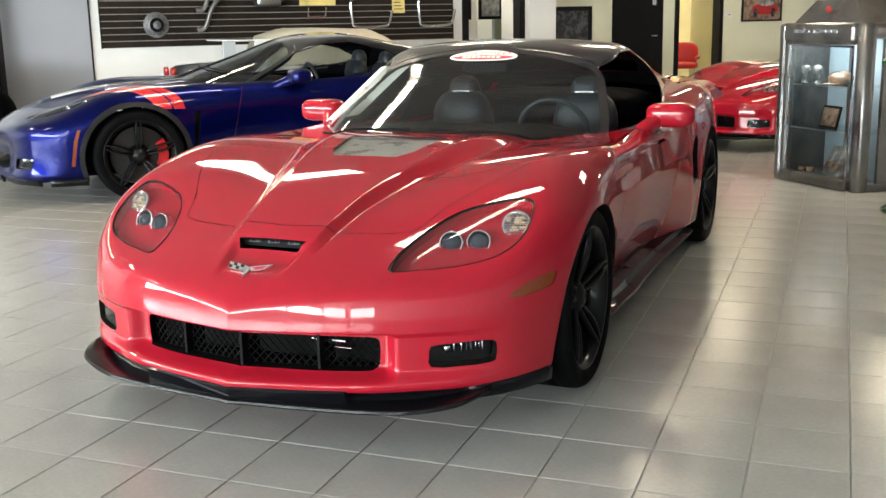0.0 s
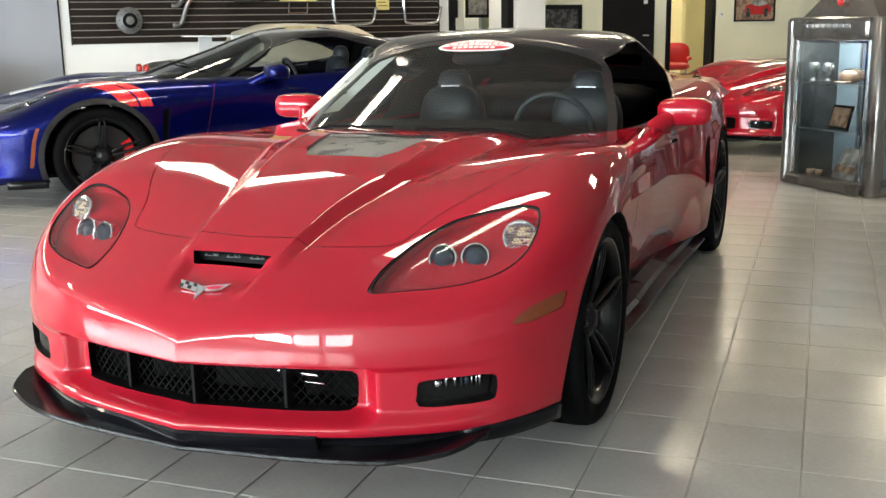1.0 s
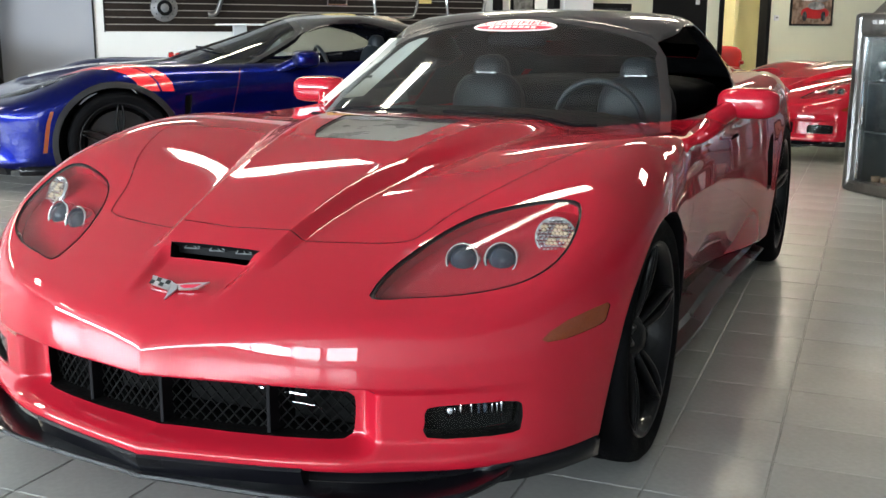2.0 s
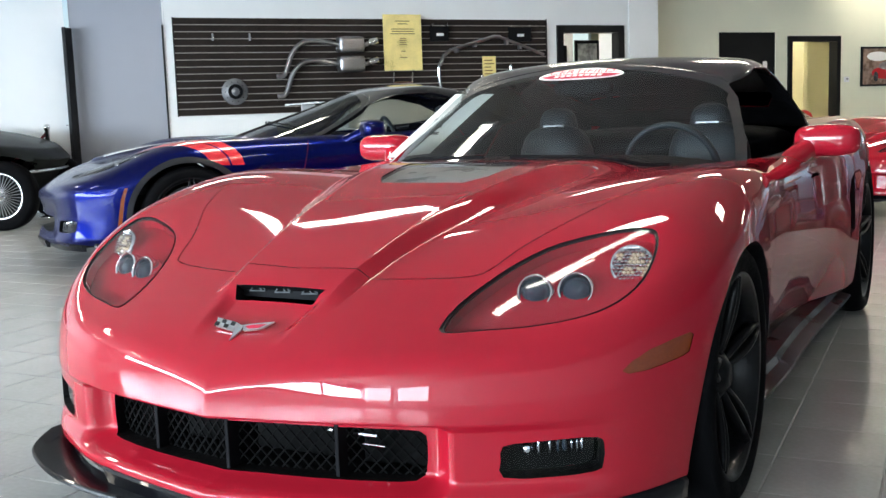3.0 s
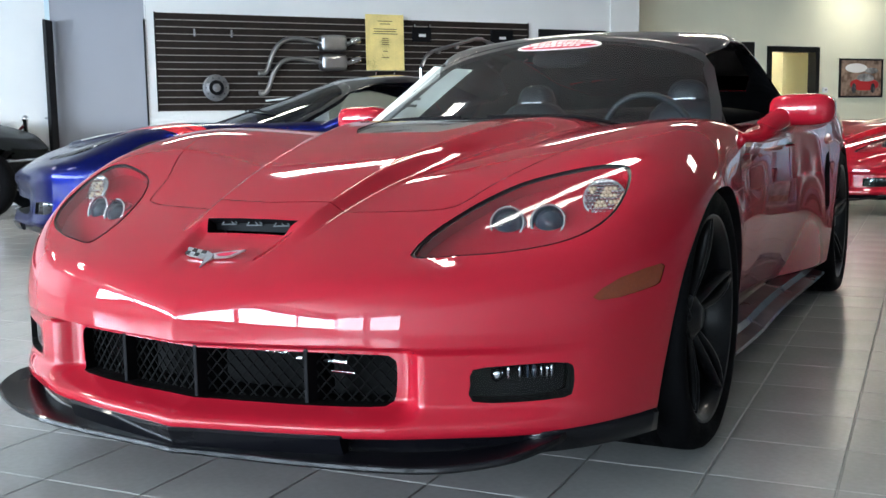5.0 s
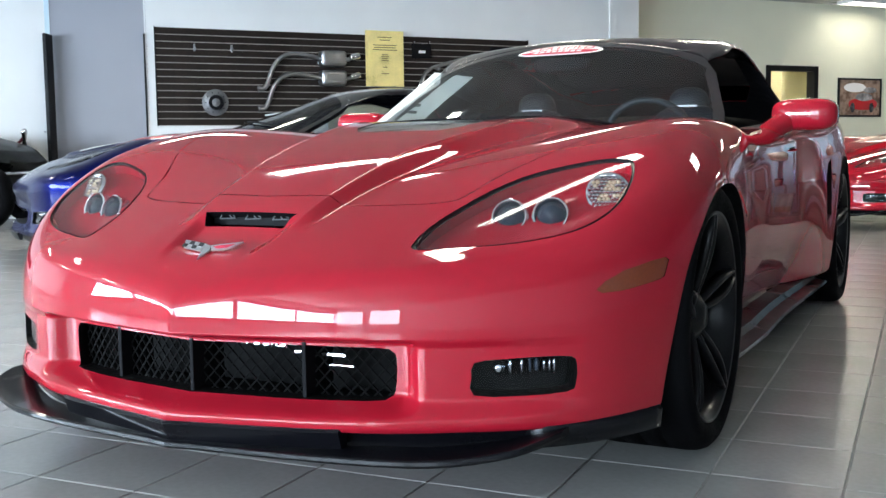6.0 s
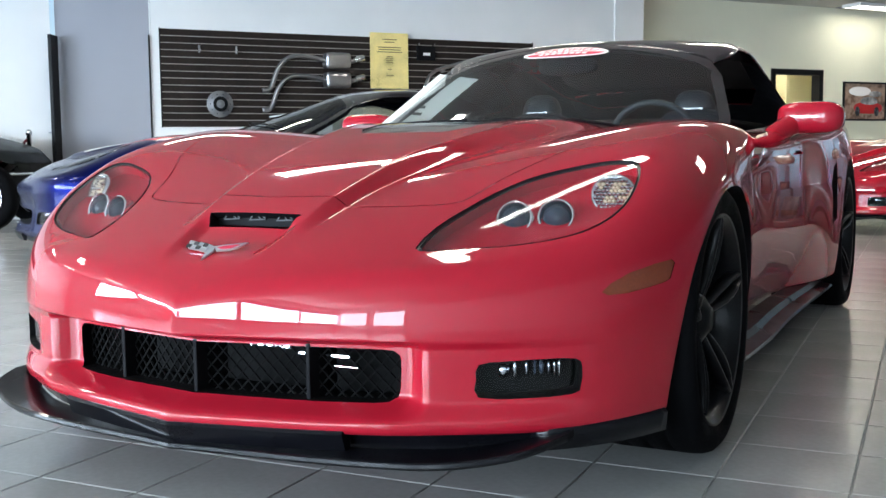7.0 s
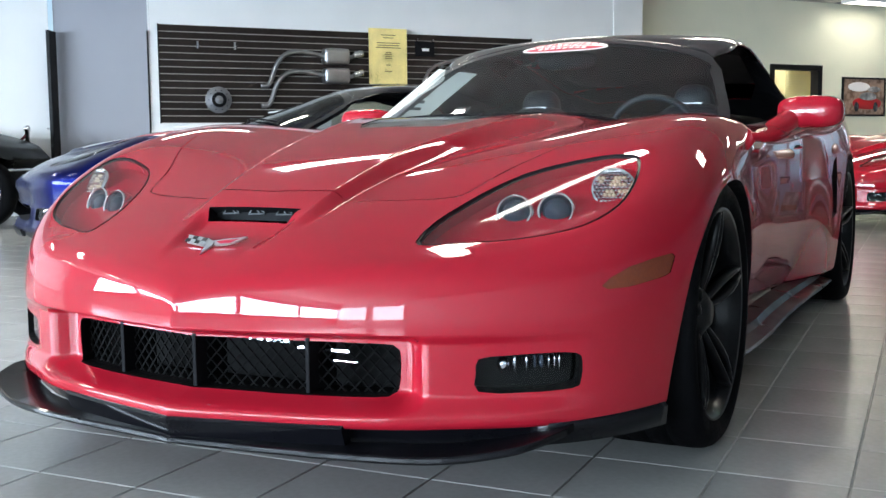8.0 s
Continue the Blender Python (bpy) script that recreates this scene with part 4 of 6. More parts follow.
    skin_object("hood_shut_line", pts - nor * 0.005, fs, nor, GROOVE_DARK, car, "dark panel gap round the hood")
    pane = None
    if not swept:
        poly = HOOD_PANE + [(-u, v) for u, v in HOOD_PANE[::-1]]
        got = take("top", poly, lambda c: c.z > 0.6)
        pts, fs, nor, rim = patch(got, 0, F)
        drop(got)
        pane = skin_object("hood_window", pts - nor * 0.002, fs, nor, LENS, car, "clear window set into the hood dome")
        cov = skin_object("engine_cover", pts - nor * 0.012, fs, nor, SMOKED, pane, "grey engine cover seen through the hood window")
        wall_round("window_edge", pts, rim, np.array((0, 0, -0.03)), DARK_PLASTIC, pane)
        for k in (-1, 0, 1):
            part("bolt_head", blob(0.045 * k + 0.01, 0.30 + 0.02 * k, 0.800, 0.009, 0.012, 0.008, 2, 10), CHROME, pane, smooth=True)
    if swept:
        got = take("top", [(0.14, -0.51), (0.19, 0.70), (-0.19, 0.70), (-0.14, -0.51)], lambda c: c.z > 0.5)
        pts, fs, nor, rim = patch(got, 0, F)
        drop(got)
        skin_object("hood_stripe", pts, fs, nor, WHITE_PAINT, car, "white centre stripe on the hood")
    got = take("top", right[:1] + right[1:] + [(0.79, 0.80), (-0.79, 0.80)] + [(-u, v) for u, v in right[:0:-1]], lambda c: c.z > 0.5)
    pts, fs, nor, rim = patch(outside(got, C), 0, F)
    drop(got)
    skin_object("hood", pts, fs, nor, paint, car, "", 0.0)
    # door gap, rear scoop, side vent
    for sx in (1, -1):
        got = take("side", strip([(0.70, 0.24), (0.72, 0.45), (0.76, 0.62), (0.80, 0.79)], 0.0055), lambda c, s=sx: c.x * s > 0.6)
        pts, fs, nor, rim = patch(got, 0, F)
        drop(got)
        skin_object("door_gap", pts - nor * 0.005, fs, nor, GROOVE_DARK, car, "dark door shut line")
        for nm, poly in (("side_vent", [(0.462, 0.60), (0.50, 0.60), (0.53, 0.52), (0.52, 0.42), (0.465, 0.40)] if not swept else [(0.425, 0.62), (0.47, 0.63), (0.455, 0.50), (0.44, 0.36), (0.41, 0.34), (0.415, 0.5)]),
                         ("brake_scoop", [(2.10, 0.60), (2.16, 0.66), (2.24, 0.68), (2.22, 0.56), (2.23, 0.44), (2.15, 0.42)])):
            got = take("side", poly, lambda c, s=sx: c.x * s > 0.6)
            pts, fs, nor, rim = patch(got, 0, F)
            drop(got)
            v = skin_object(nm, pts - nor * 0.04, fs, nor, MESH_BLACK, car, "dark recessed air vent")
            wall_round("vent_edge", pts, rim, -nor.mean(0) * 0.04, MESH_BLACK, v)
    if swept:
        # two slanted red fender bars
        for poly in ([(0.58, -0.34), (0.70, -0.28), (0.98, 0.20), (0.98, 0.33), (0.70, -0.13), (0.58, -0.19)], [(0.58, -0.175), (0.70, -0.115), (0.98, 0.345), (0.98, 0.43), (0.70, 0.0), (0.58, -0.06)]):
            got = take("top", poly, lambda c: c.z > 0.66 and c.x > 0)
            if got:
                pts, fs, nor, rim = patch(got, 0, F)
                drop(got)
                skin_object("fender_stripe", pts, fs, nor, STRIPE_RED, car, "red slanted fender stripe")
    # the rest of the shell
    rest = outside([f for f in bm.faces if f.calc_center_median().z > 0.12], C)
    pts, fs, nor, rim = patch(rest, 0, F)
    skin_object("body", pts, fs, nor, paint, car, "", 0.0)
    bm.free()
    part("floor_pan", box(-0.62, 0.62, -0.45, 3.2, 0.17, 0.19), DARK_PLASTIC, car)
    part("inner_wall", box(-0.60, 0.60, -0.42, 0.55, 0.19, 0.47), DARK_PLASTIC, car)
    part("inner_wall", box(-0.60, 0.60, 2.25, 3.2, 0.19, 0.70), DARK_PLASTIC, car)

    # glasshouse
    p, faces = skin(C, 1.2 + dy, 2.6 + dy, 0.80, int(60 * fine), int(64 * fine), int(40 * fine))
    bm = bmesh.new()
    vs = [bm.verts.new(q) for q in p.tolist()]
    for q in faces:
        bm.faces.new([vs[i] for i in q])
    bmesh.ops.recalc_face_normals(bm, faces=bm.faces)
    sill = [(u, v + dy - (0.30 * (1 - float(step(0.2, 1.5, v))) if dy else 0)) for u, v in whole(SCREEN)]
    clear = take("top", rounded([(u * 0.945, 1.08 + dy + (v - 1.08 - dy) * 0.90) for u, v in sill], 2), lambda c: c.z > 0.72)
    got = take("top", sill, lambda c: c.z > 0.72)
    core = {q for q in clear if q.is_valid}
    fpts, ffs, fnor, frim = patch([q for q in got if q not in core], 0.0, C)
    pts, fs, nor, rim = patch(got, 0, C)
    clear_pts, clear_fs, clear_nor, clear_rim = patch(list(core), 0, C)
    drop(got)
    screen = skin_object("windscreen", clear_pts, clear_fs, clear_nor, SCREEN_GLASS, car, "raked tinted windscreen")
    skin_object("frit_band", fpts, ffs, fnor, BLACK_PAINT, screen, "black band printed round the windscreen's edge")
    wall_round("screen_frit", pts - nor * 0.001, rim, np.array((0, 0.02, -0.02)), DARK_PLASTIC, car, taper=0.02)
    for sx in (1, -1):
        got = take("side", [(v + dy, z - (0.05 if dy else 0)) for v, z in SIDE_PANE], lambda c, s=sx: c.x * s > 0.35)
        pts, fs, nor, rim = patch(got, 0, C)
        drop(got)
        if sx < 0:
            skin_object("side_window", pts - nor * 0.004, fs, nor, SIDE_GLASS, car, "dark side window")
    got = take("top", [(u, v + dy) for u, v in whole(HATCH_PANE)], lambda c: c.z > 0.85)
    pts, fs, nor, rim = patch(got, 0, C)
    drop(got)
    skin_object("rear_window", pts - nor * 0.002, fs, nor, SIDE_GLASS, car, "dark sloping rear window")
    rear = [f for f in bm.faces if f.calc_center_median().y > 2.30]
    front = [f for f in bm.faces if f.calc_center_median().y <= 2.30 and f.calc_center_median().z > 0.76]
    pts, fs, nor, rim = patch(rear, 0, C)
    skin_object("rear_quarter", pts, fs, nor, paint, car)
    pts, fs, nor, rim = patch(rear + front, 0, C)
    skin_object("lining", pts - nor * 0.005, [q[::-1] for q in fs], -nor, DARK_PLASTIC, car, "black cabin lining")
    pts, fs, nor, rim = patch(front, 0, C)
    skin_object("roof", pts, fs, nor, BLACK_PAINT, car, "gloss black roof and pillars", 0.010)
    bm.free()

    # splitter, skirts
    def front_y(x, z):
        x = np.asarray(x, float)
        lo, hi = np.full_like(x, -1.2), np.zeros_like(x)
        for _ in range(28):
            mid = (lo + hi) / 2
            deep_in = F(x, mid, np.full_like(x, z)) < 0
            lo, hi = np.where(deep_in, lo, mid), np.where(deep_in, mid, hi)
        return hi

    n = 81
    ends = 0.776
    blade = bmesh.new()
    rows = []
    xs = ends * np.sin(np.pi / 2 * (2 * np.arange(n) / (n - 1) - 1))
    chin = front_y(xs, 0.206)
    for x, body_y in zip(xs, chin):
        a = abs(x)
        y = float(plan(a)) - 0.030 - 0.085 * (a / 0.7) ** 1.3 + 16.0 * max(0, a - 0.708) ** 2
        top = 0.143 + 0.036 * max(0, (a - 0.52) / 0.255) ** 2
        yr = max(y + 0.035, float(body_y) + 0.03)
        prof = ((y + 0.006, top - 0.016), (y, top - 0.010), (y + 0.001, top - 0.003), (y + 0.006, top), (yr, top + 0.002), (yr, top - 0.012))
        rows.append([blade.verts.new((x, q, z)) for q, z in prof])
    for p0, q0 in zip(rows, rows[1:]):
        for i in range(6):
            blade.faces.new((p0[i], p0[(i + 1) % 6], q0[(i + 1) % 6], q0[i]))
    blade.faces.new(rows[0])
    blade.faces.new(rows[-1][::-1])
    bmesh.ops.recalc_face_normals(blade, faces=blade.faces)
    split = part("splitter", blade, CARBON, car, "low gloss black front splitter")
    # black fairing under the corner, from the blade back to the wheel arch
    for sx in (1, -1):
        ys = np.linspace(-0.60, -0.345, 14)
        lo, hi = np.full_like(ys, 0.3), np.full_like(ys, 1.2)
        for _ in range(28):
            mid = (lo + hi) / 2
            deep_in = F(mid, ys, np.full_like(ys, 0.215)) < 0
            lo, hi = np.where(deep_in, mid, lo), np.where(deep_in, hi, mid)
        spat = bmesh.new()
        rows = [[spat.verts.new((sx * (x + q), y, z)) for q, z in ((-0.05, 0.20), (-0.012, 0.198), (0.004, 0.180), (0.000, 0.140), (-0.05, 0.135))] for x, y in zip(lo, ys)]
        for p0, q0 in zip(rows, rows[1:]):
            for i in range(5):
                spat.faces.new((p0[i], p0[(i + 1) % 5], q0[(i + 1) % 5], q0[i]))
        spat.faces.new(rows[0])
        spat.faces.new(rows[-1][::-1])
        bmesh.ops.recalc_face_normals(spat, faces=spat.faces)
        part("corner_fairing", spat, CARBON, split, smooth=True)
    # the riser between blade and chin, with a proud middle section
    for nm, half, back, label in (("riser", 0.80, 0.035, ""), ("riser_insert", 0.375, -0.006, "gloss black middle section of the riser")):
        riser = bmesh.new()
        line = front_y(half * (2 * np.arange(49) / 48 - 1), 0.206)
        rows = []
        for k in range(49):
            x = half * (2 * k / 48 - 1)
            yr = float(line[k]) + back
            rows.append([riser.verts.new((x, q, z)) for q, z in ((yr + 0.012, 0.138), (yr - 0.004, 0.180), (yr, 0.186), (yr + 0.03, 0.192), (yr + 0.03, 0.138))])
        for p0, q0 in zip(rows, rows[1:]):
            for i in range(5):
                riser.faces.new((p0[i], p0[(i + 1) % 5], q0[(i + 1) % 5], q0[i]))
        riser.faces.new(rows[0])
        riser.faces.new(rows[-1][::-1])
        bmesh.ops.recalc_face_normals(riser, faces=riser.faces)
        part(nm, riser, CARBON, split, label)
    for sx in (1, -1):
        bm = bmesh.new()
        rows = []
        for k in range(24):
            y = 0.38 + 1.88 * k / 23
            fl = 0.03 * (1 - k / 23)
            xo = 0.905 + 0.025 * min(1, k / 6) + 0.01 * math.cos(k / 23 * 2 * math.pi)
            rows.append([bm.verts.new((sx * q, y, z)) for q, z in ((xo - 0.12, 0.185), (xo - 0.062, 0.178), (xo - 0.050, 0.160), (xo - 0.006, 0.150), (xo - 0.002, 0.144), (xo - 0.006, 0.138), (xo - 0.12, 0.134))])
        for p0, q0 in zip(rows, rows[1:]):
            for i in range(7):
                bm.faces.new((p0[i], p0[(i + 1) % 7], q0[(i + 1) % 7], q0[i]))
        bm.faces.new(rows[0])
        bm.faces.new(rows[-1][::-1])
        bmesh.ops.recalc_face_normals(bm, faces=bm.faces)
        part("side_skirt", bm, CARBON, car, "black carbon side skirt")
        # door mirror
        mir = part("door_mirror", blob(0.938 * sx, 1.50 + dy, 0.850, 0.115, 0.080, 0.058, 3.6), paint, car, smooth=True)
        part("stalk", tube(glide([(0.79 * sx, 1.30 + dy, 0.745), (0.835 * sx, 1.38 + dy, 0.79), (0.89 * sx, 1.48 + dy, 0.838)], 4), [0.046, 0.045, 0.043, 0.041, 0.040, 0.040, 0.040, 0.041, 0.042], 14), paint, mir, smooth=True)
        part("mirror_glass", blob(0.952 * sx, 1.568 + dy, 0.853, 0.085, 0.006, 0.038, 3.0), CHROME, mir, smooth=True)

    # wheels
    for x, y, r, w in ((0.945, 0.02, 0.327, 0.275), (-0.945, 0.02, 0.327, 0.275), (0.955, 2.685, 0.337, 0.325), (-0.955, 2.685, 0.337, 0.325)):
        build_wheel(car, x, y, r, w, caliper)

    # cabin
    part("dashboard", blob(0, 1.12, 0.72, 0.68, 0.34, 0.10, 3.2), DARK_PLASTIC, car, "black dashboard", True)
    part("cabin_floor", box(-0.66, 0.66, 0.9, 2.9, 0.40, 0.43), DARK_PLASTIC, car)
    part("rear_shelf", blob(0, 2.7, 0.80, 0.58, 0.55, 0.09, 3.5), DARK_PLASTIC, car, "", True)
    for sx in (1, -1):
        st = part("seat", blob(0.36 * sx, 2.10, 0.70, 0.18, 0.085, 0.22, 3.0), LEATHER, car, "charcoal leather bucket seat", True)
        part("headrest", blob(0.36 * sx, 2.13, 0.90, 0.09, 0.06, 0.10, 2.8), LEATHER, st, smooth=True)
        part("cushion", blob(0.36 * sx, 1.83, 0.52, 0.24, 0.28, 0.08, 3.0), LEATHER, st, smooth=True)
        part("stitched_mark", box(0.36 * sx - 0.05, 0.36 * sx + 0.05, 2.062, 2.068, 0.905, 0.920), STEEL, st, "pale stitched bar on the headrest")
    ring = [(0.36 + 0.18 * math.cos(2 * math.pi * k / 40), 1.50 - 0.05 * math.sin(2 * math.pi * k / 40), 0.745 + 0.175 * math.sin(2 * math.pi * k / 40)) for k in range(41)]
    wh = part("steering_wheel", tube(ring, 0.014, 8), LEATHER, car, "black leather steering wheel", True)
    part("boss", blob(0.36, 1.48, 0.735, 0.07, 0.04, 0.06, 2.5), DARK_PLASTIC, wh, smooth=True)
    part("wheel_spoke", box(0.20, 0.52, 1.485, 1.50, 0.73, 0.755, 0.004), DARK_PLASTIC, wh)
    rv = part("rear_view_mirror", blob(0.0, 1.50, 1.075, 0.125, 0.02, 0.035, 3.0), DARK_PLASTIC, car, "black inside mirror", True)
    part("glass", blob(0.0, 1.518, 1.075, 0.115, 0.006, 0.028, 3.0), CHROME, rv, smooth=True)
    part("foot", tube([(0, 1.50, 1.08), (0, 1.49, 1.10)], 0.010), DARK_PLASTIC, rv)
    for x0, x1, yy in ((-0.55, -0.05, 0.93), (0.05, 0.55, 0.93)):
        pts2 = []
        for k in range(8):
            x = x0 + (x1 - x0) * k / 7
            q = np.array([(x, 0.66 + 0.45 * x * x, 0.86)])
            for _ in range(20):
                q[:, 2] -= np.minimum(C(q[:, 0], q[:, 1], q[:, 2]), F(q[:, 0], q[:, 1], q[:, 2]))
            pts2.append(tuple(q[0] + (0, -0.005, 0.012)))
        part("wiper", tube(pts2, 0.006, 6), DARK_PLASTIC, car, "black wiper arm")
    return car


LATTICE = material("dull_grey_lattice", (0.10, 0.105, 0.11), 0.5, grain=(0.2, 90))
BADGE_SILVER = material("bright_badge_silver", (0.66, 0.67, 0.70), 0.30, 0.9, grain=(0.05, 90))
GLOSS_DARK = material("dark_glass_ball", (0.022, 0.030, 0.042), 0.04, 0.0, coat=0.6, grain=(0.1, 50))
# one dark red holds both the gap's shade and the panel edge's highlight
GROOVE_DARK = material("panel_gap_shade_and_highlight", (0.20, 0.016, 0.020), 0.8, grain=(0.1, 50))
CALIPER_RED = material("red_caliper_paint", (0.5, 0.01, 0.012), 0.35, grain=(0.05, 90))
BEIGE_TOP = material("beige_canvas", (0.50, 0.46, 0.38), 0.8, grain=(0.08, 300), stain=(0.05, 4), bump_scale=0.0006)


def plate(points, thick, bm=None):
    """A flat shape in x, z of the given outline, thick along -y."""
    bm = bm or bmesh.new()
    front = [bm.verts.new((x, -thick, z)) for x, z in points]
    back = [bm.verts.new((x, 0, z)) for x, z in points]
    bm.faces.new(front)
    bm.faces.new(back[::-1])
    k = len(points)
    for i in range(k):
        j = (i + 1) % k
        bm.faces.new((front[j], front[i], back[i], back[j]))
    bmesh.ops.recalc_face_normals(bm, faces=bm.faces)
    return bm


def settle(f, x, y, lift):
    """The point of the surface f = 0 above (x, y), raised a little along its normal."""
    q = np.stack([x, y, np.full_like(x, 1.25)], 1)
    for _ in range(60):
        q[:, 2] -= f(q[:, 0], q[:, 1], q[:, 2]) * 0.8
    n = gradient(f, q)
    return q + n * lift, n


def draped(name, us, vs, faces, f, lift, mat, parent, label=""):
    p, n = settle(f, np.array(us), np.array(vs), lift)
    return skin_object(name, p, faces, n, mat, parent, label)


def disc_grid(cx, cy, rx, ry, cut_v=None, rings=8, seg=56):
    us, vs, fs = [cx], [cy], []
    for r in range(1, rings + 1):
        for k in range(seg):
            a = 2 * math.pi * k / seg
            us.append(cx + rx * r / rings * math.cos(a))
            v = ry * r / rings * math.sin(a)
            vs.append(cy + (min(v, cut_v) if cut_v is not None else v))
    for k in range(seg):
        fs.append((0, 1 + k, 1 + (k + 1) % seg))
    for r in range(rings - 1):
        for k in range(seg):
            a, b = 1 + r * seg + k, 1 + r * seg + (k + 1) % seg
            fs.append((a, a + seg, b + seg, b))
    return us, vs, fs


def lettering(text, size):
    """Flat letters as places and faces, centred."""
    c = bpy.data.curves.new("letters", "FONT")
    c.body, c.size, c.align_x, c.align_y = text, size, "CENTER", "CENTER"
    ob = bpy.data.objects.new("letters", c)
    scene.collection.objects.link(ob)
    dg = bpy.context.evaluated_depsgraph_get()
    me = bpy.data.meshes.new_from_object(ob.evaluated_get(dg))
    pts = [tuple(v.co) for v in me.vertices]
    fs = [tuple(p.vertices) for p in me.polygons]
    bpy.data.objects.remove(ob)
    bpy.data.curves.remove(c)
    return pts, fs


red_car = thing("sports_car", pose(0, 0, 0), "red low sports coupe with black roof and splitter on tiled floor", "car", "sports cars")
build_coupe(red_car, RED, F=red_body)
red_far = copy_thing(red_car, pose(0.68, 7.88, 0, 0, 0, -43))
tagged(red_far, "second red sports coupe parked behind near the office wall")

# badge, sticker and window sheet belong to the near car alone
spot, up = settle(red_body, np.array([-0.008]), np.array([-0.728]), 0.002)
badge_at = Matrix.Translation(Vector(spot[0])) @ pose(0, 0, 0, -math.degrees(math.atan2(up[0][2], -up[0][1])) + 10) @ Matrix.Diagonal((0.88, 0.7, 1.2, 1))
badge = part("nose_badge", plate([(-0.016, 0.022), (0.0, -0.026), (0.012, 0.004), (0.006, 0.016)], 0.006), BADGE_SILVER, red_car, "chrome winged badge on the nose", at=badge_at)
part("flag", plate([(-0.092, 0.034), (-0.018, 0.024), (-0.012, 0.0), (-0.076, 0.010)], 0.005), BADGE_SILVER, badge)
for i in range(4):
    for j in range(2):
        if (i + j) % 2 == 0:
            x0, z0 = -0.084 + 0.0165 * i, 0.012 - 0.0022 * i + 0.010 * j
            part("check", plate([(x0, z0), (x0 + 0.015, z0 - 0.002), (x0 + 0.013, z0 + 0.008), (x0 - 0.002, z0 + 0.010)], 0.0065), BLACK_PAINT, badge)
part("wing", plate([(0.002, 0.018), (0.030, 0.024), (0.092, 0.034), (0.070, 0.014), (0.050, 0.008), (0.018, 0.004)], 0.005), BADGE_SILVER, badge)
part("wing_inlay", plate([(0.014, 0.015), (0.034, 0.020), (0.074, 0.026), (0.058, 0.014), (0.030, 0.010)], 0.0062), DECAL_RED, badge)
stk = draped("windscreen_sticker", *disc_grid(-0.012, 1.505, 0.180, 0.060), coupe_cabin, 0.002, DECAL_WHITE, red_car, "oval white and red certified sticker on the windscreen")
draped("red_field", *disc_grid(-0.012, 1.505, 0.168, 0.050, -0.004), coupe_cabin, 0.004, DECAL_RED, stk)
pts, fs = lettering("CERTIFIED", 0.058)
draped("lettering", [-0.012 + q[0] * 1.05 for q in pts], [1.522 + q[1] * 0.95 for q in pts], fs, coupe_cabin, 0.0055, DECAL_RED, stk)
for k in range(8):
    x0 = -0.115 + 0.026 * k
    draped("text_bar", [x0, x0 + 0.019, x0 + 0.019, x0], [1.470, 1.470, 1.490, 1.490], [(0, 1, 2, 3)], coupe_cabin, 0.006, DECAL_WHITE, stk)
# the price sheet behind the passenger's window, seen through the windscreen
def pane_point(y, z):
    return (-(0.765 - 0.66 * (z - 0.85) - 0.16 * float(step(1.75, 3.2, y))), y, z)


bm = bmesh.new()
grid = [[bm.verts.new(pane_point(1.25 + 0.38 * i / 6 + 0.32 * j / 6, 0.815 + 0.26 * j / 6)) for i in range(7)] for j in range(7)]
for j in range(6):
    for i in range(6):
        bm.faces.new((grid[j][i], grid[j][i + 1], grid[j + 1][i + 1], grid[j + 1][i]))
sheet = part("price_sheet", bm, PAPER, red_car, "pale printed price sheet on the side window", True)
for z0 in (0.90, 0.93, 0.96):
    bm = bmesh.new()
    bm.faces.new([bm.verts.new(Vector(pane_point(y, z)) + Vector((0.003, 0, 0))) for y, z in ((1.50, z0), (1.60, z0), (1.60, z0 + 0.012), (1.50, z0 + 0.012))])
    part("text_bar", bm, DARK_PLASTIC, sheet)
# the blue coupe
blue_car = thing("sports_car", pose(-4.06, 3.60, 0, 0, 0, -44.4) @ Matrix.Scale(1.06, 4), "dark blue sports coupe with red fender stripes and black wheels", "car", "sports cars")


BLUE_RISE = curve((-1.0, 0.105), (-0.7, 0.105), (-0.5, 0.085), (-0.3, 0.065), (0.0, 0.030), (0.3, -0.006), (0.7, -0.022))


def blue_body(x, y, z):
    return coupe_body(x, y, z - BLUE_RISE(y) * step(0.22, 0.55, z), 1.0)


def blue_cabin(x, y, z):
    return coupe_cabin(x, y + 0.28 + 0.24 * (1 - step(0.0, 1.5, y)), z + 0.045)


build_coupe(blue_car, BLUE, True, CALIPER_RED, 0.6, blue_body, blue_cabin, -0.28)

# the white car behind the blue one, seen over its roof
white_car = copy_thing(red_far, ROOM @ pose(3.90, -1.75, -0.03, 0, 0, 90))
tagged(white_car, "white sports car with a beige top parked before the slat wall")
swap = {RED.name: WHITE_PAINT, BLACK_PAINT.name: BEIGE_TOP}
for ch in white_car.children_recursive:
    if ch.type == "MESH" and ch.data.materials and ch.data.materials[0] and ch.data.materials[0].name in swap:
        ch.data = ch.data.copy()
        ch.data.materials[0] = swap[ch.data.materials[0].name]
TAIL_RED = material("red_tail_lens", (0.35, 0.01, 0.01), 0.15, coat=1.0, grain=(0.1, 60))
for x in (-0.68, -0.38, 0.38, 0.68):
    part("tail_lamp", lathe([(0.0005, 0.02), (0.05, 0.018), (0.058, 0.0), (0.058, -0.03)], 20, "y"), TAIL_RED, white_car, smooth=True, at=pose(x, 3.43, 0.82))
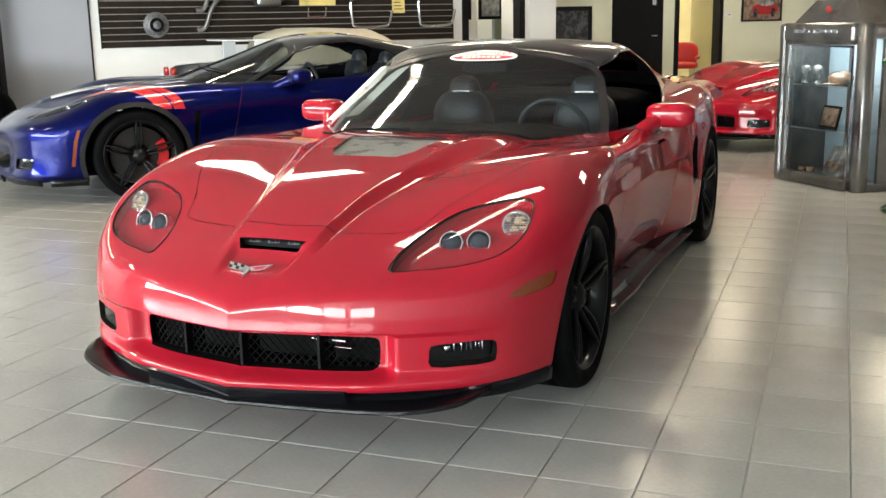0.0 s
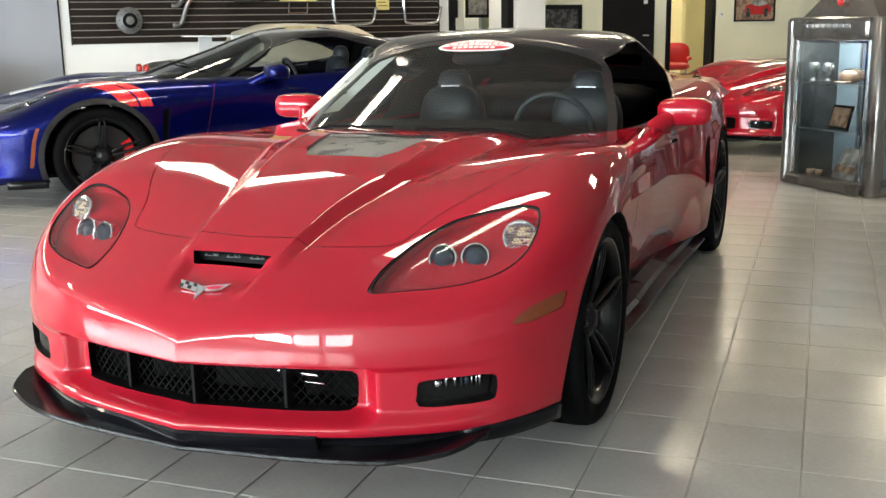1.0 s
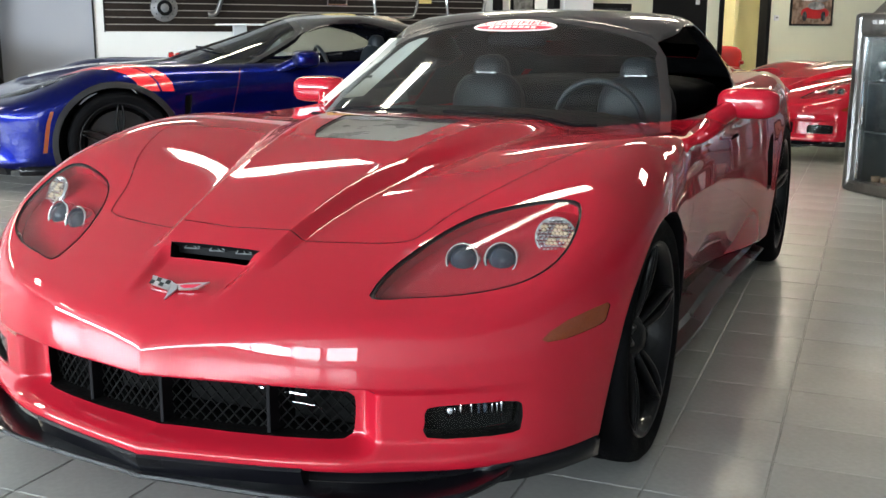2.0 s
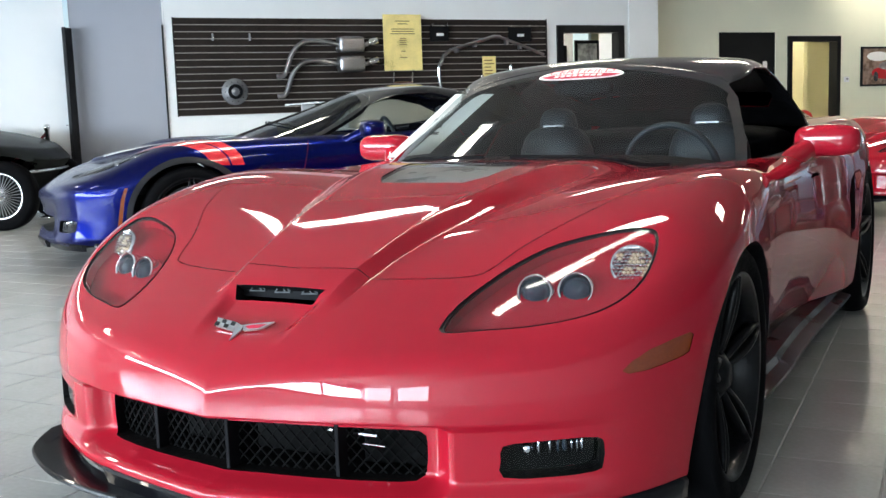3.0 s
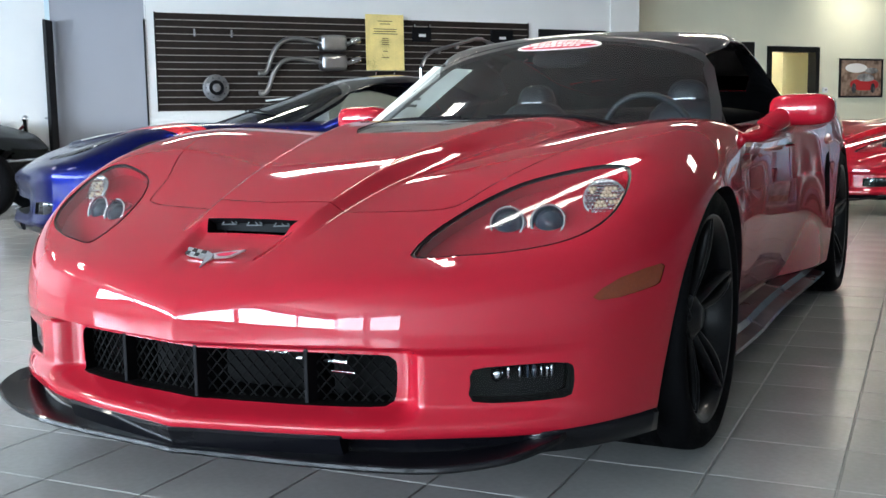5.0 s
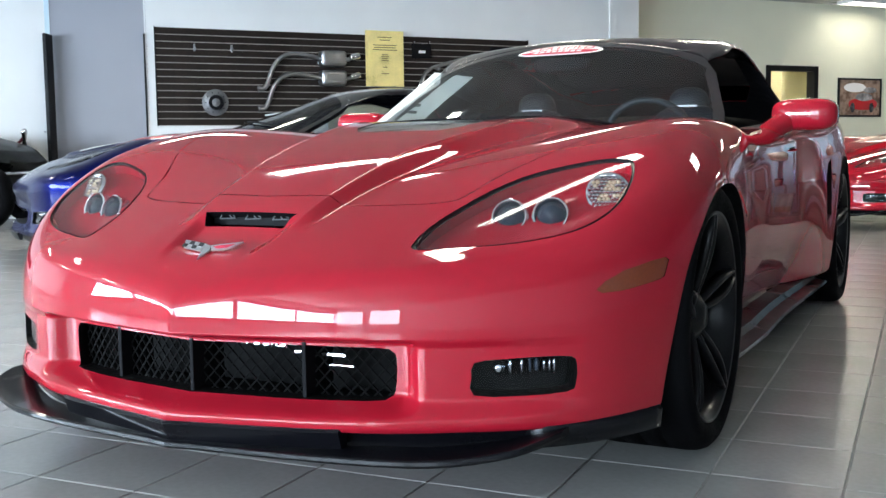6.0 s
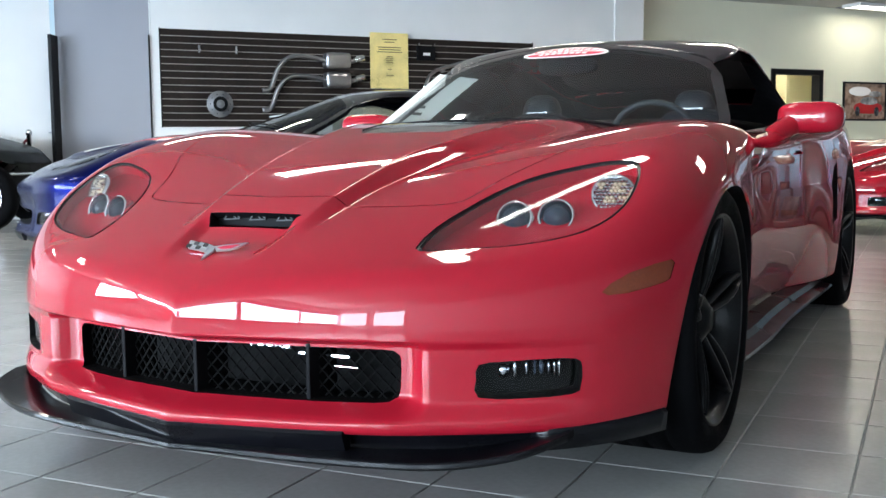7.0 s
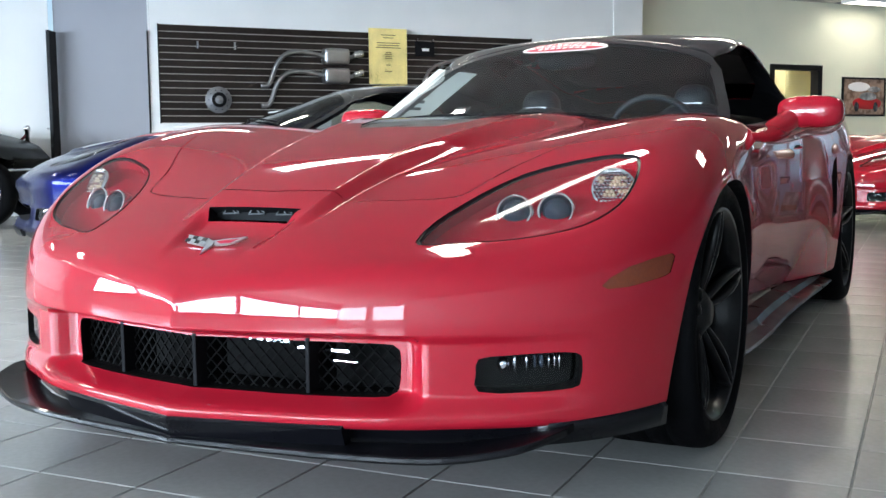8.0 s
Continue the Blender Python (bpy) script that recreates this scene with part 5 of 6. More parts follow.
for ch in [c for c in white_car.children if c.name.split(".")[0] in ("roof", "rear_quarter", "windscreen", "side_window", "rear_window", "screen_frit", "windscreen_sticker", "lining")]:
    for sub_ob in ch.children_recursive:
        bpy.data.objects.remove(sub_ob)
    bpy.data.objects.remove(ch)
bm = bmesh.new()
lo = [bm.verts.new(q) for q in ((-0.66, 0.85, 0.86), (0.66, 0.85, 0.86), (0.66, 2.50, 0.90), (-0.66, 2.50, 0.90))]
mi = [bm.verts.new(q) for q in ((-0.60, 1.05, 1.14), (0.60, 1.05, 1.14), (0.60, 2.38, 1.20), (-0.60, 2.38, 1.20))]
hi = [bm.verts.new(q) for q in ((-0.50, 1.30, 1.27), (0.50, 1.30, 1.27), (0.50, 2.05, 1.30), (-0.50, 2.05, 1.30))]
for p0, q0 in ((lo, mi), (mi, hi)):
    for i in range(4):
        bm.faces.new((p0[i], p0[(i + 1) % 4], q0[(i + 1) % 4], q0[i]))
bm.faces.new(hi)
bmesh.ops.bevel(bm, geom=list(bm.edges), offset=0.03, segments=2, affect="EDGES")
part("soft_top", bm, BEIGE_TOP, white_car, "beige canvas top", True)
wing = part("rear_wing", box(-0.55, 0.55, 2.45, 2.95, 1.165, 1.185, 0.008), WHITE_PAINT, white_car, "white flat rear wing")
for x in (-0.55, 0.55):
    part("wing_foot", box(x - 0.02, x + 0.02, 2.6, 2.75, 0.80, 1.165), WHITE_PAINT, wing)


# ---- the old black roadster at the left, only its wheel end shows ----
CLASSIC_TOP = curve((-3.6, 0.76), (-2.4, 0.95), (-1.2, 1.02), (-0.6, 1.0), (-0.3, 0.955), (0.0, 0.87), (0.2, 0.775), (0.40, 0.66))


def classic_body(x, y, z):
    """Low body with a pointed end at +y; the wheel's axle at y = 0."""
    a = np.sqrt(x * x + 1e-6)
    top = CLASSIC_TOP(y) - 0.08 * a ** 2
    low = 0.24 + 0.36 * step(0.16, 0.34, y)
    wide = 0.86 - 0.10 * np.clip(z - 0.65, 0, 1) - 0.25 * np.clip(0.62 - z, 0, 1) ** 1.5
    f = smax(z - top, a - wide, 0.06)
    f = smax(f, y - 0.33 + 0.28 * a ** 2 + 0.9 * np.abs(z - 0.66), 0.03)
    f = smax(f, -3.5 - y, 0.1)
    return smax(f, low - z, 0.03)


CLASSIC_PAINT = material("dark_green_black_paint", (0.007, 0.008, 0.007), 0.5, coat=0.2, spec=0.05, grain=(0.1, 200), stain=(0.1, 3))
classic = thing("classic_car", pose(-7.40, 5.06, 0, 0, 0, -62), "black classic roadster with chrome wire wheel covers", "car")
cp, cf = skin(classic_body, -3.0, 0.1, 0.62, 60, 40, 24)
bm = bmesh.new()
vs = [bm.verts.new(q) for q in cp.tolist()]
for q in cf:
    bm.faces.new([vs[i] for i in q])
bmesh.ops.recalc_face_normals(bm, faces=bm.faces)
ring = [(0.0 + 0.375 * math.sin(2 * math.pi * k / 40), 0.36 + 0.375 * math.cos(2 * math.pi * k / 40)) for k in range(40)]
for sx in (1, -1):
    got = cut(bm, "side", ring, lambda c, s=sx: c.x * s > 0.5)
    pts, fs, nor, rim = patch(got, 0, classic_body)
    bmesh.ops.delete(bm, geom=got, context="FACES")
    wall_round("arch_liner", pts, rim, np.array((-0.30 * sx, 0, 0)), DARK_PLASTIC, classic)
pts, fs, nor, rim = patch(list(bm.faces), 0, classic_body)
bm.free()
skin_object("body", pts, fs, nor, CLASSIC_PAINT, classic)
part("bumper", tube(glide([(-0.62, 0.12, 0.56), (-0.50, 0.22, 0.56), (0.0, 0.28, 0.56), (0.50, 0.22, 0.56), (0.62, 0.12, 0.56)], 6), 0.018, 10), CHROME, classic, "chrome bumper bar", True)
for sx in (1, -1):
    rim = part("wheel", lathe([(0.23, -0.16), (0.22, -0.03), (0.232, 0.004), (0.215, 0.006), (0.205, -0.012)], 48), CHROME, classic, smooth=True, at=pose(0.80 * sx, 0, 0.34, 0, 0, 0 if sx > 0 else 180))
    part("tyre", lathe([(0.222, 0.0), (0.26, 0.012), (0.31, 0.006), (0.335, -0.02), (0.34, -0.05), (0.34, -0.15), (0.32, -0.19), (0.22, -0.19)], 56), TYRE, rim, "black tyre", True)
    part("backing", lathe([(0.0005, -0.03), (0.205, -0.03)], 40), DARK_PLASTIC, rim)
    wire = None
    for k in range(36):
        a = k * 10
        if wire is None:
            ob = part("wire_spoke", tube([(0.012, 0.0, 0.045), (-0.004, 0.012, 0.13), (-0.010, 0.020, 0.21)], 0.0035, 5), STEEL, rim, at=pose(0, 0, 0, a))
            wire = ob.data
        else:
            ob = new("wire_spoke", wire)
            ob.matrix_basis = pose(0, 0, 0, a)
            ob.parent = rim
    part("hub_cap", lathe([(0.05, -0.01), (0.052, 0.01), (0.035, 0.022), (0.016, 0.034), (0.0005, 0.036)], 24), CHROME, rim, smooth=True)

# stanchion by the left wall
ROPE = material("dark_red_velvet_rope", (0.10, 0.01, 0.02), 0.85, grain=(0.2, 200))
st = thing("stanchion", pose(-7.75, 5.63, 0), "polished silver rope post with dark rope", "stanchion")
part("post", lathe([(0.025, 0.03), (0.025, 0.96), (0.034, 0.965), (0.034, 1.0), (0.020, 1.02), (0.0005, 1.025)], 24, "z"), CHROME, st, smooth=True)
part("base", lathe([(0.0005, 0.0), (0.16, 0.0), (0.155, 0.018), (0.05, 0.035), (0.025, 0.04)], 32, "z"), CHROME, st, smooth=True)
part("rope", tube(glide([(0, 0, 0.93), (-0.12, -0.10, 0.78), (-0.35, -0.28, 0.60), (-0.7, -0.56, 0.52)], 6), 0.016, 8), ROPE, st, smooth=True)

# ---- black door leaves and frames ----
black_leaf = thing("open_door", ROOM @ pose(gb.x, gb.y - 0.06, 0, 0, 0, -115), "black door standing ajar beside the grey bay", "door")
part("leaf", box(0, 0.22, -0.02, 0.02, 0.01, 2.12, 0.004), BLACK_WOOD, black_leaf)
part("door_handle", tube([(0.18, -0.02, 1.0), (0.18, -0.06, 1.0), (0.10, -0.06, 1.0)], 0.009, 8), STEEL, black_leaf)
structure("trim", box(-0.135, -0.121, -0.02, 0.02, 0, 2.13), BLACK_WOOD, "black corner trim beside the slat wall", "trim", ROOM)


def door_frame(name, u0, u1, w, top, wide, label):
    b = box(u0, u0 + wide, w - 0.03, w + 0.15, 0, top)
    add_box(b, u1 - wide, u1, w - 0.03, w + 0.15, 0, top)
    add_box(b, u0 + wide, u1 - wide, w - 0.03, w + 0.15, top - wide, top)
    return structure(name, b, BLACK_WOOD, label, "door frame", ROOM)


door_frame("door_frame_1", 5.23, 6.34, 0.0, 2.145, 0.10, "black wooden frame round an office opening")
door_frame("door_frame_2", 9.91, 11.04, BACK2, 2.04, 0.085, "black wooden frame round an open doorway")
d1 = structure("door_1", box(8.52, 9.67, BACK2 + 0.02, BACK2 + 0.07, 0, 2.10, 0.004), BLACK_WOOD, "closed flat black office door", "door", ROOM)
part("door_handle", tube([(9.50, BACK2 - 0.03, 1.0), (9.38, BACK2 - 0.03, 1.0)], 0.012, 8), STEEL, d1)
part("name_plate", box(9.42, 9.50, BACK2 + 0.012, BACK2 + 0.02, 1.52, 1.64), DECAL_WHITE, d1, "small white plate")
# rooms behind the openings
bm = box(4.6, 6.43, 1.5, 1.6, 0, CEIL)
add_box(bm, 4.5, 4.6, 0.2, 1.6, 0, CEIL)
structure("wall_office", bm, WALL_WHITE, "white office wall seen through the opening", "wall", ROOM)
YELLOW_WALL = material("pale_yellow_wall_paint", (0.74, 0.70, 0.46), 0.8, grain=(0.015, 160), stain=(0.03, 1.3))
bm = box(8.0, 14.0, 3.4, 3.5, 0, CEIL)
add_box(bm, 12.0, 12.08, 2.4, 3.4, 0, CEIL)
add_box(bm, 9.0, 9.08, BACK2 + 0.15, 3.4, 0, CEIL)
add_box(bm, 14.0, 14.1, BACK2 + 0.15, 3.5, 0, CEIL)
structure("wall_waiting_room", bm, YELLOW_WALL, "pale yellow wall of the room behind the doorway", "wall", ROOM)
structure("ceiling_back_rooms", box(4.5, 14.1, BACK2 + 0.2, 3.5, CEIL - 0.4, CEIL - 0.3), CEIL_TILE, "white ceiling of the rooms behind", "ceiling", ROOM)
# unseen light panels added to brighten the rooms behind the openings
for u, w in ((10.1, 1.3), (10.0, 2.6), (11.9, 1.2), (11.9, 2.6), (10.2, 2.0), (5.6, 0.9)):
    copy_thing(light0, ROOM @ pose(u, w, CEIL - 0.402))

# red lounge chair in the room behind the doorway
CHAIR_RED = material("red_vinyl", (0.45, 0.012, 0.015), 0.35, coat=0.3, grain=(0.06, 120))
ch = thing("lounge_chair", ROOM @ pose(10.9, 1.40, 0, 0, 0, -43), "red vinyl lounge chair with chrome legs", "chair")
part("seat", blob(0, 0, 0.42, 0.28, 0.27, 0.07, 3.5), CHAIR_RED, ch, smooth=True)
part("backrest", blob(0, 0.25, 0.62, 0.28, 0.07, 0.22, 3.2), CHAIR_RED, ch, smooth=True)
for x in (-0.27, 0.27):
    part("armrest", blob(x, 0, 0.56, 0.045, 0.25, 0.035, 3.0), CHAIR_RED, ch, smooth=True)
for x in (-0.22, 0.22):
    for y in (-0.2, 0.2):
        part("leg", tube([(x, y, 0.0), (x, y, 0.36)], 0.014, 8), CHROME, ch)

# ---- slat board with its wares ----
board = tagged(mesh_object("slat_board", box(0.0, 5.05, -0.012, 0.0, 1.06, 2.215), GROOVE, at=ROOM), "dark brown slat display board with metal grooves", "display board")
N_SLAT = 14
pitch = 1.155 / N_SLAT
sl = None
for k in range(N_SLAT):
    z0 = 1.06 + pitch * k
    if sl is None:
        ob = part("slat", box(0.0, 5.05, -0.030, -0.012, 0.0055, pitch - 0.0055, 0.002), SLAT, board, at=pose(0, 0, z0))
        sl = ob.data
    else:
        ob = new("slat", sl)
        ob.matrix_basis = pose(0, 0, z0)
        ob.parent = board
part("edge_strip", box(-0.012, 0.0, -0.032, 0.0, 1.055, 2.22), BLACK_WOOD, board)
part("edge_strip", box(5.05, 5.062, -0.032, 0.0, 1.055, 2.22), BLACK_WOOD, board)


def on_board(name, u, z, label, category, group=""):
    return thing(name, ROOM @ pose(u, -0.03, z), label, category, group)


def hook(parent, x, z):
    part("hook", tube([(x, 0.0, z), (x, -0.05, z), (x, -0.06, z + 0.02)], 0.006, 6), CHROME, parent)


ROTOR_GREY = material("cast_grey_rotor", (0.20, 0.20, 0.21), 0.5, 0.6, grain=(0.1, 90))
wheel_disc = on_board("brake_rotor", 0.68, 1.335, "grey vented brake rotor hung on the board", "brake rotor")
part("rotor", lathe([(0.052, -0.03), (0.060, -0.045), (0.085, -0.048), (0.092, -0.030), (0.150, -0.028), (0.160, -0.024), (0.160, -0.006), (0.06, -0.004)], 48, "y"), ROTOR_GREY, wheel_disc, smooth=True)
part("hat", lathe([(0.05, -0.0495), (0.09, -0.0495)], 40, "y"), DARK_PLASTIC, wheel_disc)
part("hub", lathe([(0.0005, -0.06), (0.022, -0.06), (0.032, -0.052), (0.05, -0.05)], 24, "y"), ROTOR_GREY, wheel_disc, smooth=True)
for k in range(10):
    a = 2 * math.pi * k / 10
    part("hole", lathe([(0.0005, -0.0292), (0.007, -0.0292)], 10, "y"), DARK_PLASTIC, wheel_disc, at=pose(0.12 * math.cos(a), 0, 0.12 * math.sin(a)))


def exhaust(z, label):
    ex = on_board("exhaust_system", 1.2, z, label, "exhaust", "exhaust pipes on the board")
    part("pipe", tube(glide([(0.0, -0.06, -0.21), (0.10, -0.06, -0.18), (0.20, -0.07, 0.06), (0.33, -0.08, 0.19), (0.52, -0.09, 0.215), (0.80, -0.10, 0.17)], 7), 0.028, 12), STEEL, ex, "bent steel pipe", True)
    m = part("muffler", blob(0.955, -0.10, 0.17, 0.165, 0.085, 0.098, 9.0), STEEL, ex, "oval steel muffler", True)
    for z0 in (0.125, 0.155, 0.185, 0.215):
        part("rib", box(0.80, 1.11, -0.190, -0.184, z0 - 0.004, z0 + 0.004, 0.002), STEEL, m)
    part("tail_pipe", tube([(1.10, -0.10, 0.18), (1.16, -0.11, 0.165), (1.20, -0.12, 0.19)], 0.026, 12), STEEL, ex, smooth=True)
    part("tip", lathe([(0.030, 0.0), (0.044, 0.02), (0.046, 0.12), (0.040, 0.122), (0.038, 0.02)], 24, "x"), CHROME, ex, "bright flared tip", True, at=pose(1.19, -0.12, 0.185, 0, -18, 0))
    for x, z1 in ((0.24, 0.10), (0.78, 0.12)):
        hook(ex, x, z1)
    return ex


exhaust(1.715, "steel exhaust pipe with muffler, upper one on the board")
exhaust(1.475, "steel exhaust pipe with muffler, lower one on the board")

GOLD = material("gold_printed_plate", (0.90, 0.74, 0.30), 0.3, 0.1, grain=(0.06, 60), stain=(0.15, 4))
INK = material("brown_ink", (0.16, 0.09, 0.02), 0.6, grain=(0.1, 80))
plq = on_board("award_plaque", 2.885, 1.555, "large gold plaque with printed text on a clear stand", "plaque")
part("plate", box(-0.265, 0.265, -0.065, -0.05, 0.0, 0.71, 0.004), GOLD, plq)
part("inner_plate", box(-0.225, 0.225, -0.069, -0.065, 0.05, 0.67), GOLD, plq)
rng = random.Random(4)
for k, (z0, half) in enumerate(((0.62, 0.10), (0.585, 0.07), (0.52, 0.16), (0.49, 0.15), (0.46, 0.17), (0.40, 0.04), (0.375, 0.05), (0.35, 0.045), (0.325, 0.05), (0.24, 0.03), (0.16, 0.05))):
    part("text_bar", box(-half, half, -0.0705, -0.069, z0, z0 + 0.010), INK, plq)
for x in (-0.13, 0.13):
    part("stand_rod", tube([(x, -0.02, -0.15), (x, -0.045, -0.02), (x, -0.075, 0.0)], 0.010, 8), CHROME, plq)
part("stand_rod", tube([(-0.13, -0.03, -0.15), (0.13, -0.03, -0.15)], 0.010, 8), CHROME, plq)

brace = on_board("chassis_brace", 3.40, 1.62, "silver angled chassis brace hung on the board", "car part")
part("beam", tube([(0.0, -0.06, 0.0), (0.06, -0.06, 0.12), (0.16, -0.06, 0.19), (0.80, -0.07, 0.365), (0.90, -0.07, 0.36)], 0.024, 6), STEEL, brace)
part("beam", tube([(0.86, -0.07, 0.365), (1.25, -0.065, 0.24), (1.57, -0.06, 0.12)], 0.020, 6), STEEL, brace)
for x, z in ((0.25, 0.19), (0.52, 0.26), (1.0, 0.29), (1.2, 0.23)):
    part("bracket", box(x - 0.02, x + 0.02, -0.08, -0.02, z - 0.03, z + 0.03, 0.004), STEEL, brace)

for u, half in ((3.70, 0.32), (4.75, 0.30)):
    hp = on_board("chrome_hoop", u, 1.26, "polished chrome hoop bar hung on the board", "car part", "chrome hoops on the board")
    part("bar", tube(glide([(-half, -0.06, 0.36), (-half * 0.95, -0.06, 0.10), (-half * 0.75, -0.06, 0.0), (half * 0.55, -0.06, 0.0), (half * 0.85, -0.06, 0.05), (half, -0.06, 0.22)], 8), 0.022, 12), CHROME, hp, smooth=True)
    hook(hp, 0.0, 0.02)
yl = on_board("yellow_card", 4.15, 1.44, "small yellow printed card on the board", "card", "printed cards")
part("sheet", box(-0.10, 0.10, -0.012, -0.008, 0.0, 0.29), GOLD, yl)
for k in range(5):
    part("text_bar", box(-0.07, 0.07 - 0.02 * (k % 3), -0.0135, -0.012, 0.05 + 0.045 * k, 0.062 + 0.045 * k), INK, yl)
for u, z, w in ((3.42, 2.03, 0.11), (4.62, 2.02, 0.14)):
    kt = on_board("boxed_part", u, z, "small black boxed car part hung high on the board", "car part", "boxed parts")
    part("box", box(-w * 1.2, w * 1.2, -0.05, -0.005, -0.10, 0.09, 0.006), DARK_PLASTIC, kt)
    part("label", box(-0.05, 0.05, -0.053, -0.05, -0.035, 0.0), DECAL_WHITE, kt)
    for x in (-w, w):
        hook(kt, x, 0.10)
for u in (0.45, 0.90):
    hk = on_board("empty_hook", u, 1.985, "small bright empty hook on the board", "hook", "empty hooks")
    part("plate", box(-0.012, 0.012, -0.012, -0.001, -0.045, 0.045, 0.002), CHROME, hk)
    part("arm", tube([(0, -0.01, -0.02), (0, -0.07, -0.025), (0, -0.08, 0.0)], 0.006, 6), CHROME, hk)

# ---- framed pictures and small wall things ----
PRINT_DARK = material("dark_photo_print", (0.05, 0.05, 0.052), 0.25, coat=0.8, grain=(0.4, 14), stain=(0.4, 5))
PRINT_GREY = material("grey_photo_print", (0.30, 0.30, 0.30), 0.25, coat=0.8, grain=(0.5, 12), stain=(0.4, 4))
PRINT_BROWN = material("brown_painting", (0.26, 0.17, 0.12), 0.3, coat=0.8, grain=(0.3, 16), stain=(0.5, 5))


def framed(name, u0, u1, w, z0, z1, print_mat, label, edge=0.035, group=""):
    t = thing(name, ROOM @ pose((u0 + u1) / 2, w, z0), label, "picture", group)
    hu, hz = (u1 - u0) / 2, z1 - z0
    for q in ((-hu, hu, 0, edge), (-hu, hu, hz - edge, hz)):
        part("frame_bar", box(q[0], q[1], -0.03, 0.0, q[2], q[3], 0.003), BLACK_WOOD, t)
    for q in ((-hu, -hu + edge), (hu - edge, hu)):
        part("frame_bar", box(q[0], q[1], -0.03, 0.0, edge, hz - edge, 0.003), BLACK_WOOD, t)
    part("print", box(-hu + edge, hu - edge, -0.016, -0.004, edge, hz - edge), print_mat, t)
    return t


pic = framed("framed_picture", 11.51, 12.53, BACK2, 1.20, 1.86, PRINT_BROWN, "black framed painting of a red car", 0.03)
part("painted_car", blob(0.08, -0.018, 0.22, 0.34, 0.003, 0.10, 2.4), CHAIR_RED, pic, smooth=True)
part("painted_roof", blob(0.10, -0.0185, 0.33, 0.20, 0.003, 0.08, 2.2), PRINT_GREY, pic, smooth=True)
part("painted_cloud", blob(-0.12, -0.0183, 0.50, 0.26, 0.003, 0.08, 2.0), DECAL_WHITE, pic, smooth=True)
part("painted_sky", blob(0.24, -0.0181, 0.46, 0.16, 0.003, 0.05, 2.0), PRINT_GREY, pic, smooth=True)
for x in (-0.17, 0.28):
    part("painted_wheel", blob(x, -0.021, 0.16, 0.055, 0.003, 0.085, 2.0), PRINT_DARK, pic, smooth=True)
framed("framed_picture", 6.45, 6.91, 1.5, 1.33, 2.05, PRINT_GREY, "black framed grey photograph in the office", 0.05, "office photographs")
framed("framed_picture", 5.98, 6.30, 1.5, 1.33, 1.97, PRINT_GREY, "narrow black framed photograph in the office", 0.05, "office photographs")
framed("wall_screen", 7.29, 8.08, BACK2, 0.72, 1.51, PRINT_DARK, "black framed dark glass panel on the wall", 0.07)
th = thing("thermostat", ROOM @ pose(11.19, BACK2, 1.28), "small white thermostat on the wall", "thermostat")
part("body", box(-0.05, 0.05, -0.03, 0, 0, 0.09, 0.006), DECAL_WHITE, th)
part("dial", box(-0.02, 0.02, -0.033, -0.03, 0.04, 0.065), PRINT_GREY, th)
vent = thing("ceiling_vent", ROOM @ pose(11.6, 0.42, CEIL), "grey slatted ceiling vent beside the light", "vent")
part("frame", box(-0.35, 0.35, -0.10, 0.10, -0.012, 0.0, 0.003), WALL_GREY, vent)
for k in range(6):
    part("slat", box(-0.32, 0.32, -0.09 + 0.03 * k, -0.08 + 0.03 * k, -0.020, -0.012), GROUT, vent)
cam_box = thing("wall_sensor", ROOM @ pose(gb.x - 0.95, gb.y - 0.05, 2.62), "small grey sensor high on the white wall", "sensor")
part("body", blob(0, -0.03, 0, 0.05, 0.03, 0.04, 3.0), WALL_GREY, cam_box, smooth=True)

# ---- glass showcase ----
CASE = material("grey_bronze_metallic_lacquer", (0.13, 0.122, 0.115), 0.28, 0.7, coat=0.8, grain=(0.08, 300), stain=(0.08, 3))
CASE_FILL = glowing("case_fill_strip", (0.85, 0.95, 1.0), 90.0)
CASE_BACK = material("blue_grey_felt_panel", (0.26, 0.34, 0.40), 0.7, grain=(0.06, 200))
sc = thing("display_case", pose(1.065, 5.36, 0, 0, 0, -46.96), "grey metallic showcase with glass front and peaked top", "display case")
W, DEP, TOP = 0.93, 0.52, 1.24


def sheet_xz(x0, x1, y, z0, z1):
    b = bmesh.new()
    b.faces.new([b.verts.new(q) for q in ((x0, y, z0), (x1, y, z0), (x1, y, z1), (x0, y, z1))])
    return b


def sheet_xy(x0, x1, y0, y1, z):
    b = bmesh.new()
    b.faces.new([b.verts.new(q) for q in ((x0, y0, z), (x1, y0, z), (x1, y1, z), (x0, y1, z))])
    return b


def bar(x0, x1, y0, y1, z0, z1, mat=CASE, name="frame_bar", bev=0.02):
    return part(name, box(x0, x1, y0, y1, z0, z1, bev), mat, sc)


bar(0.0, 0.09, 0.0, 0.12, 0.0, TOP, name="post", bev=0.03)
post_r = part("corner_column", lathe([(0.062, 0.0), (0.066, 0.02), (0.066, TOP - 0.02), (0.055, TOP)], 40, "z"), CASE, sc, "rounded grey metal corner column", True, at=pose(W - 0.055, 0.095, 0))
bar(0.05, W - 0.10, 0.0, 0.12, 0.0, 0.085, name="bottom_rail")
bar(0.05, W - 0.08, 0.0, 0.14, TOP - 0.16, TOP, name="top_rail", bev=0.035)
bar(0.0, W + 0.02, 0.10, DEP, 0.0, 0.06, name="base")
bar(0.0, W + 0.02, 0.08, DEP, TOP - 0.12, TOP, name="canopy", bev=0.04)
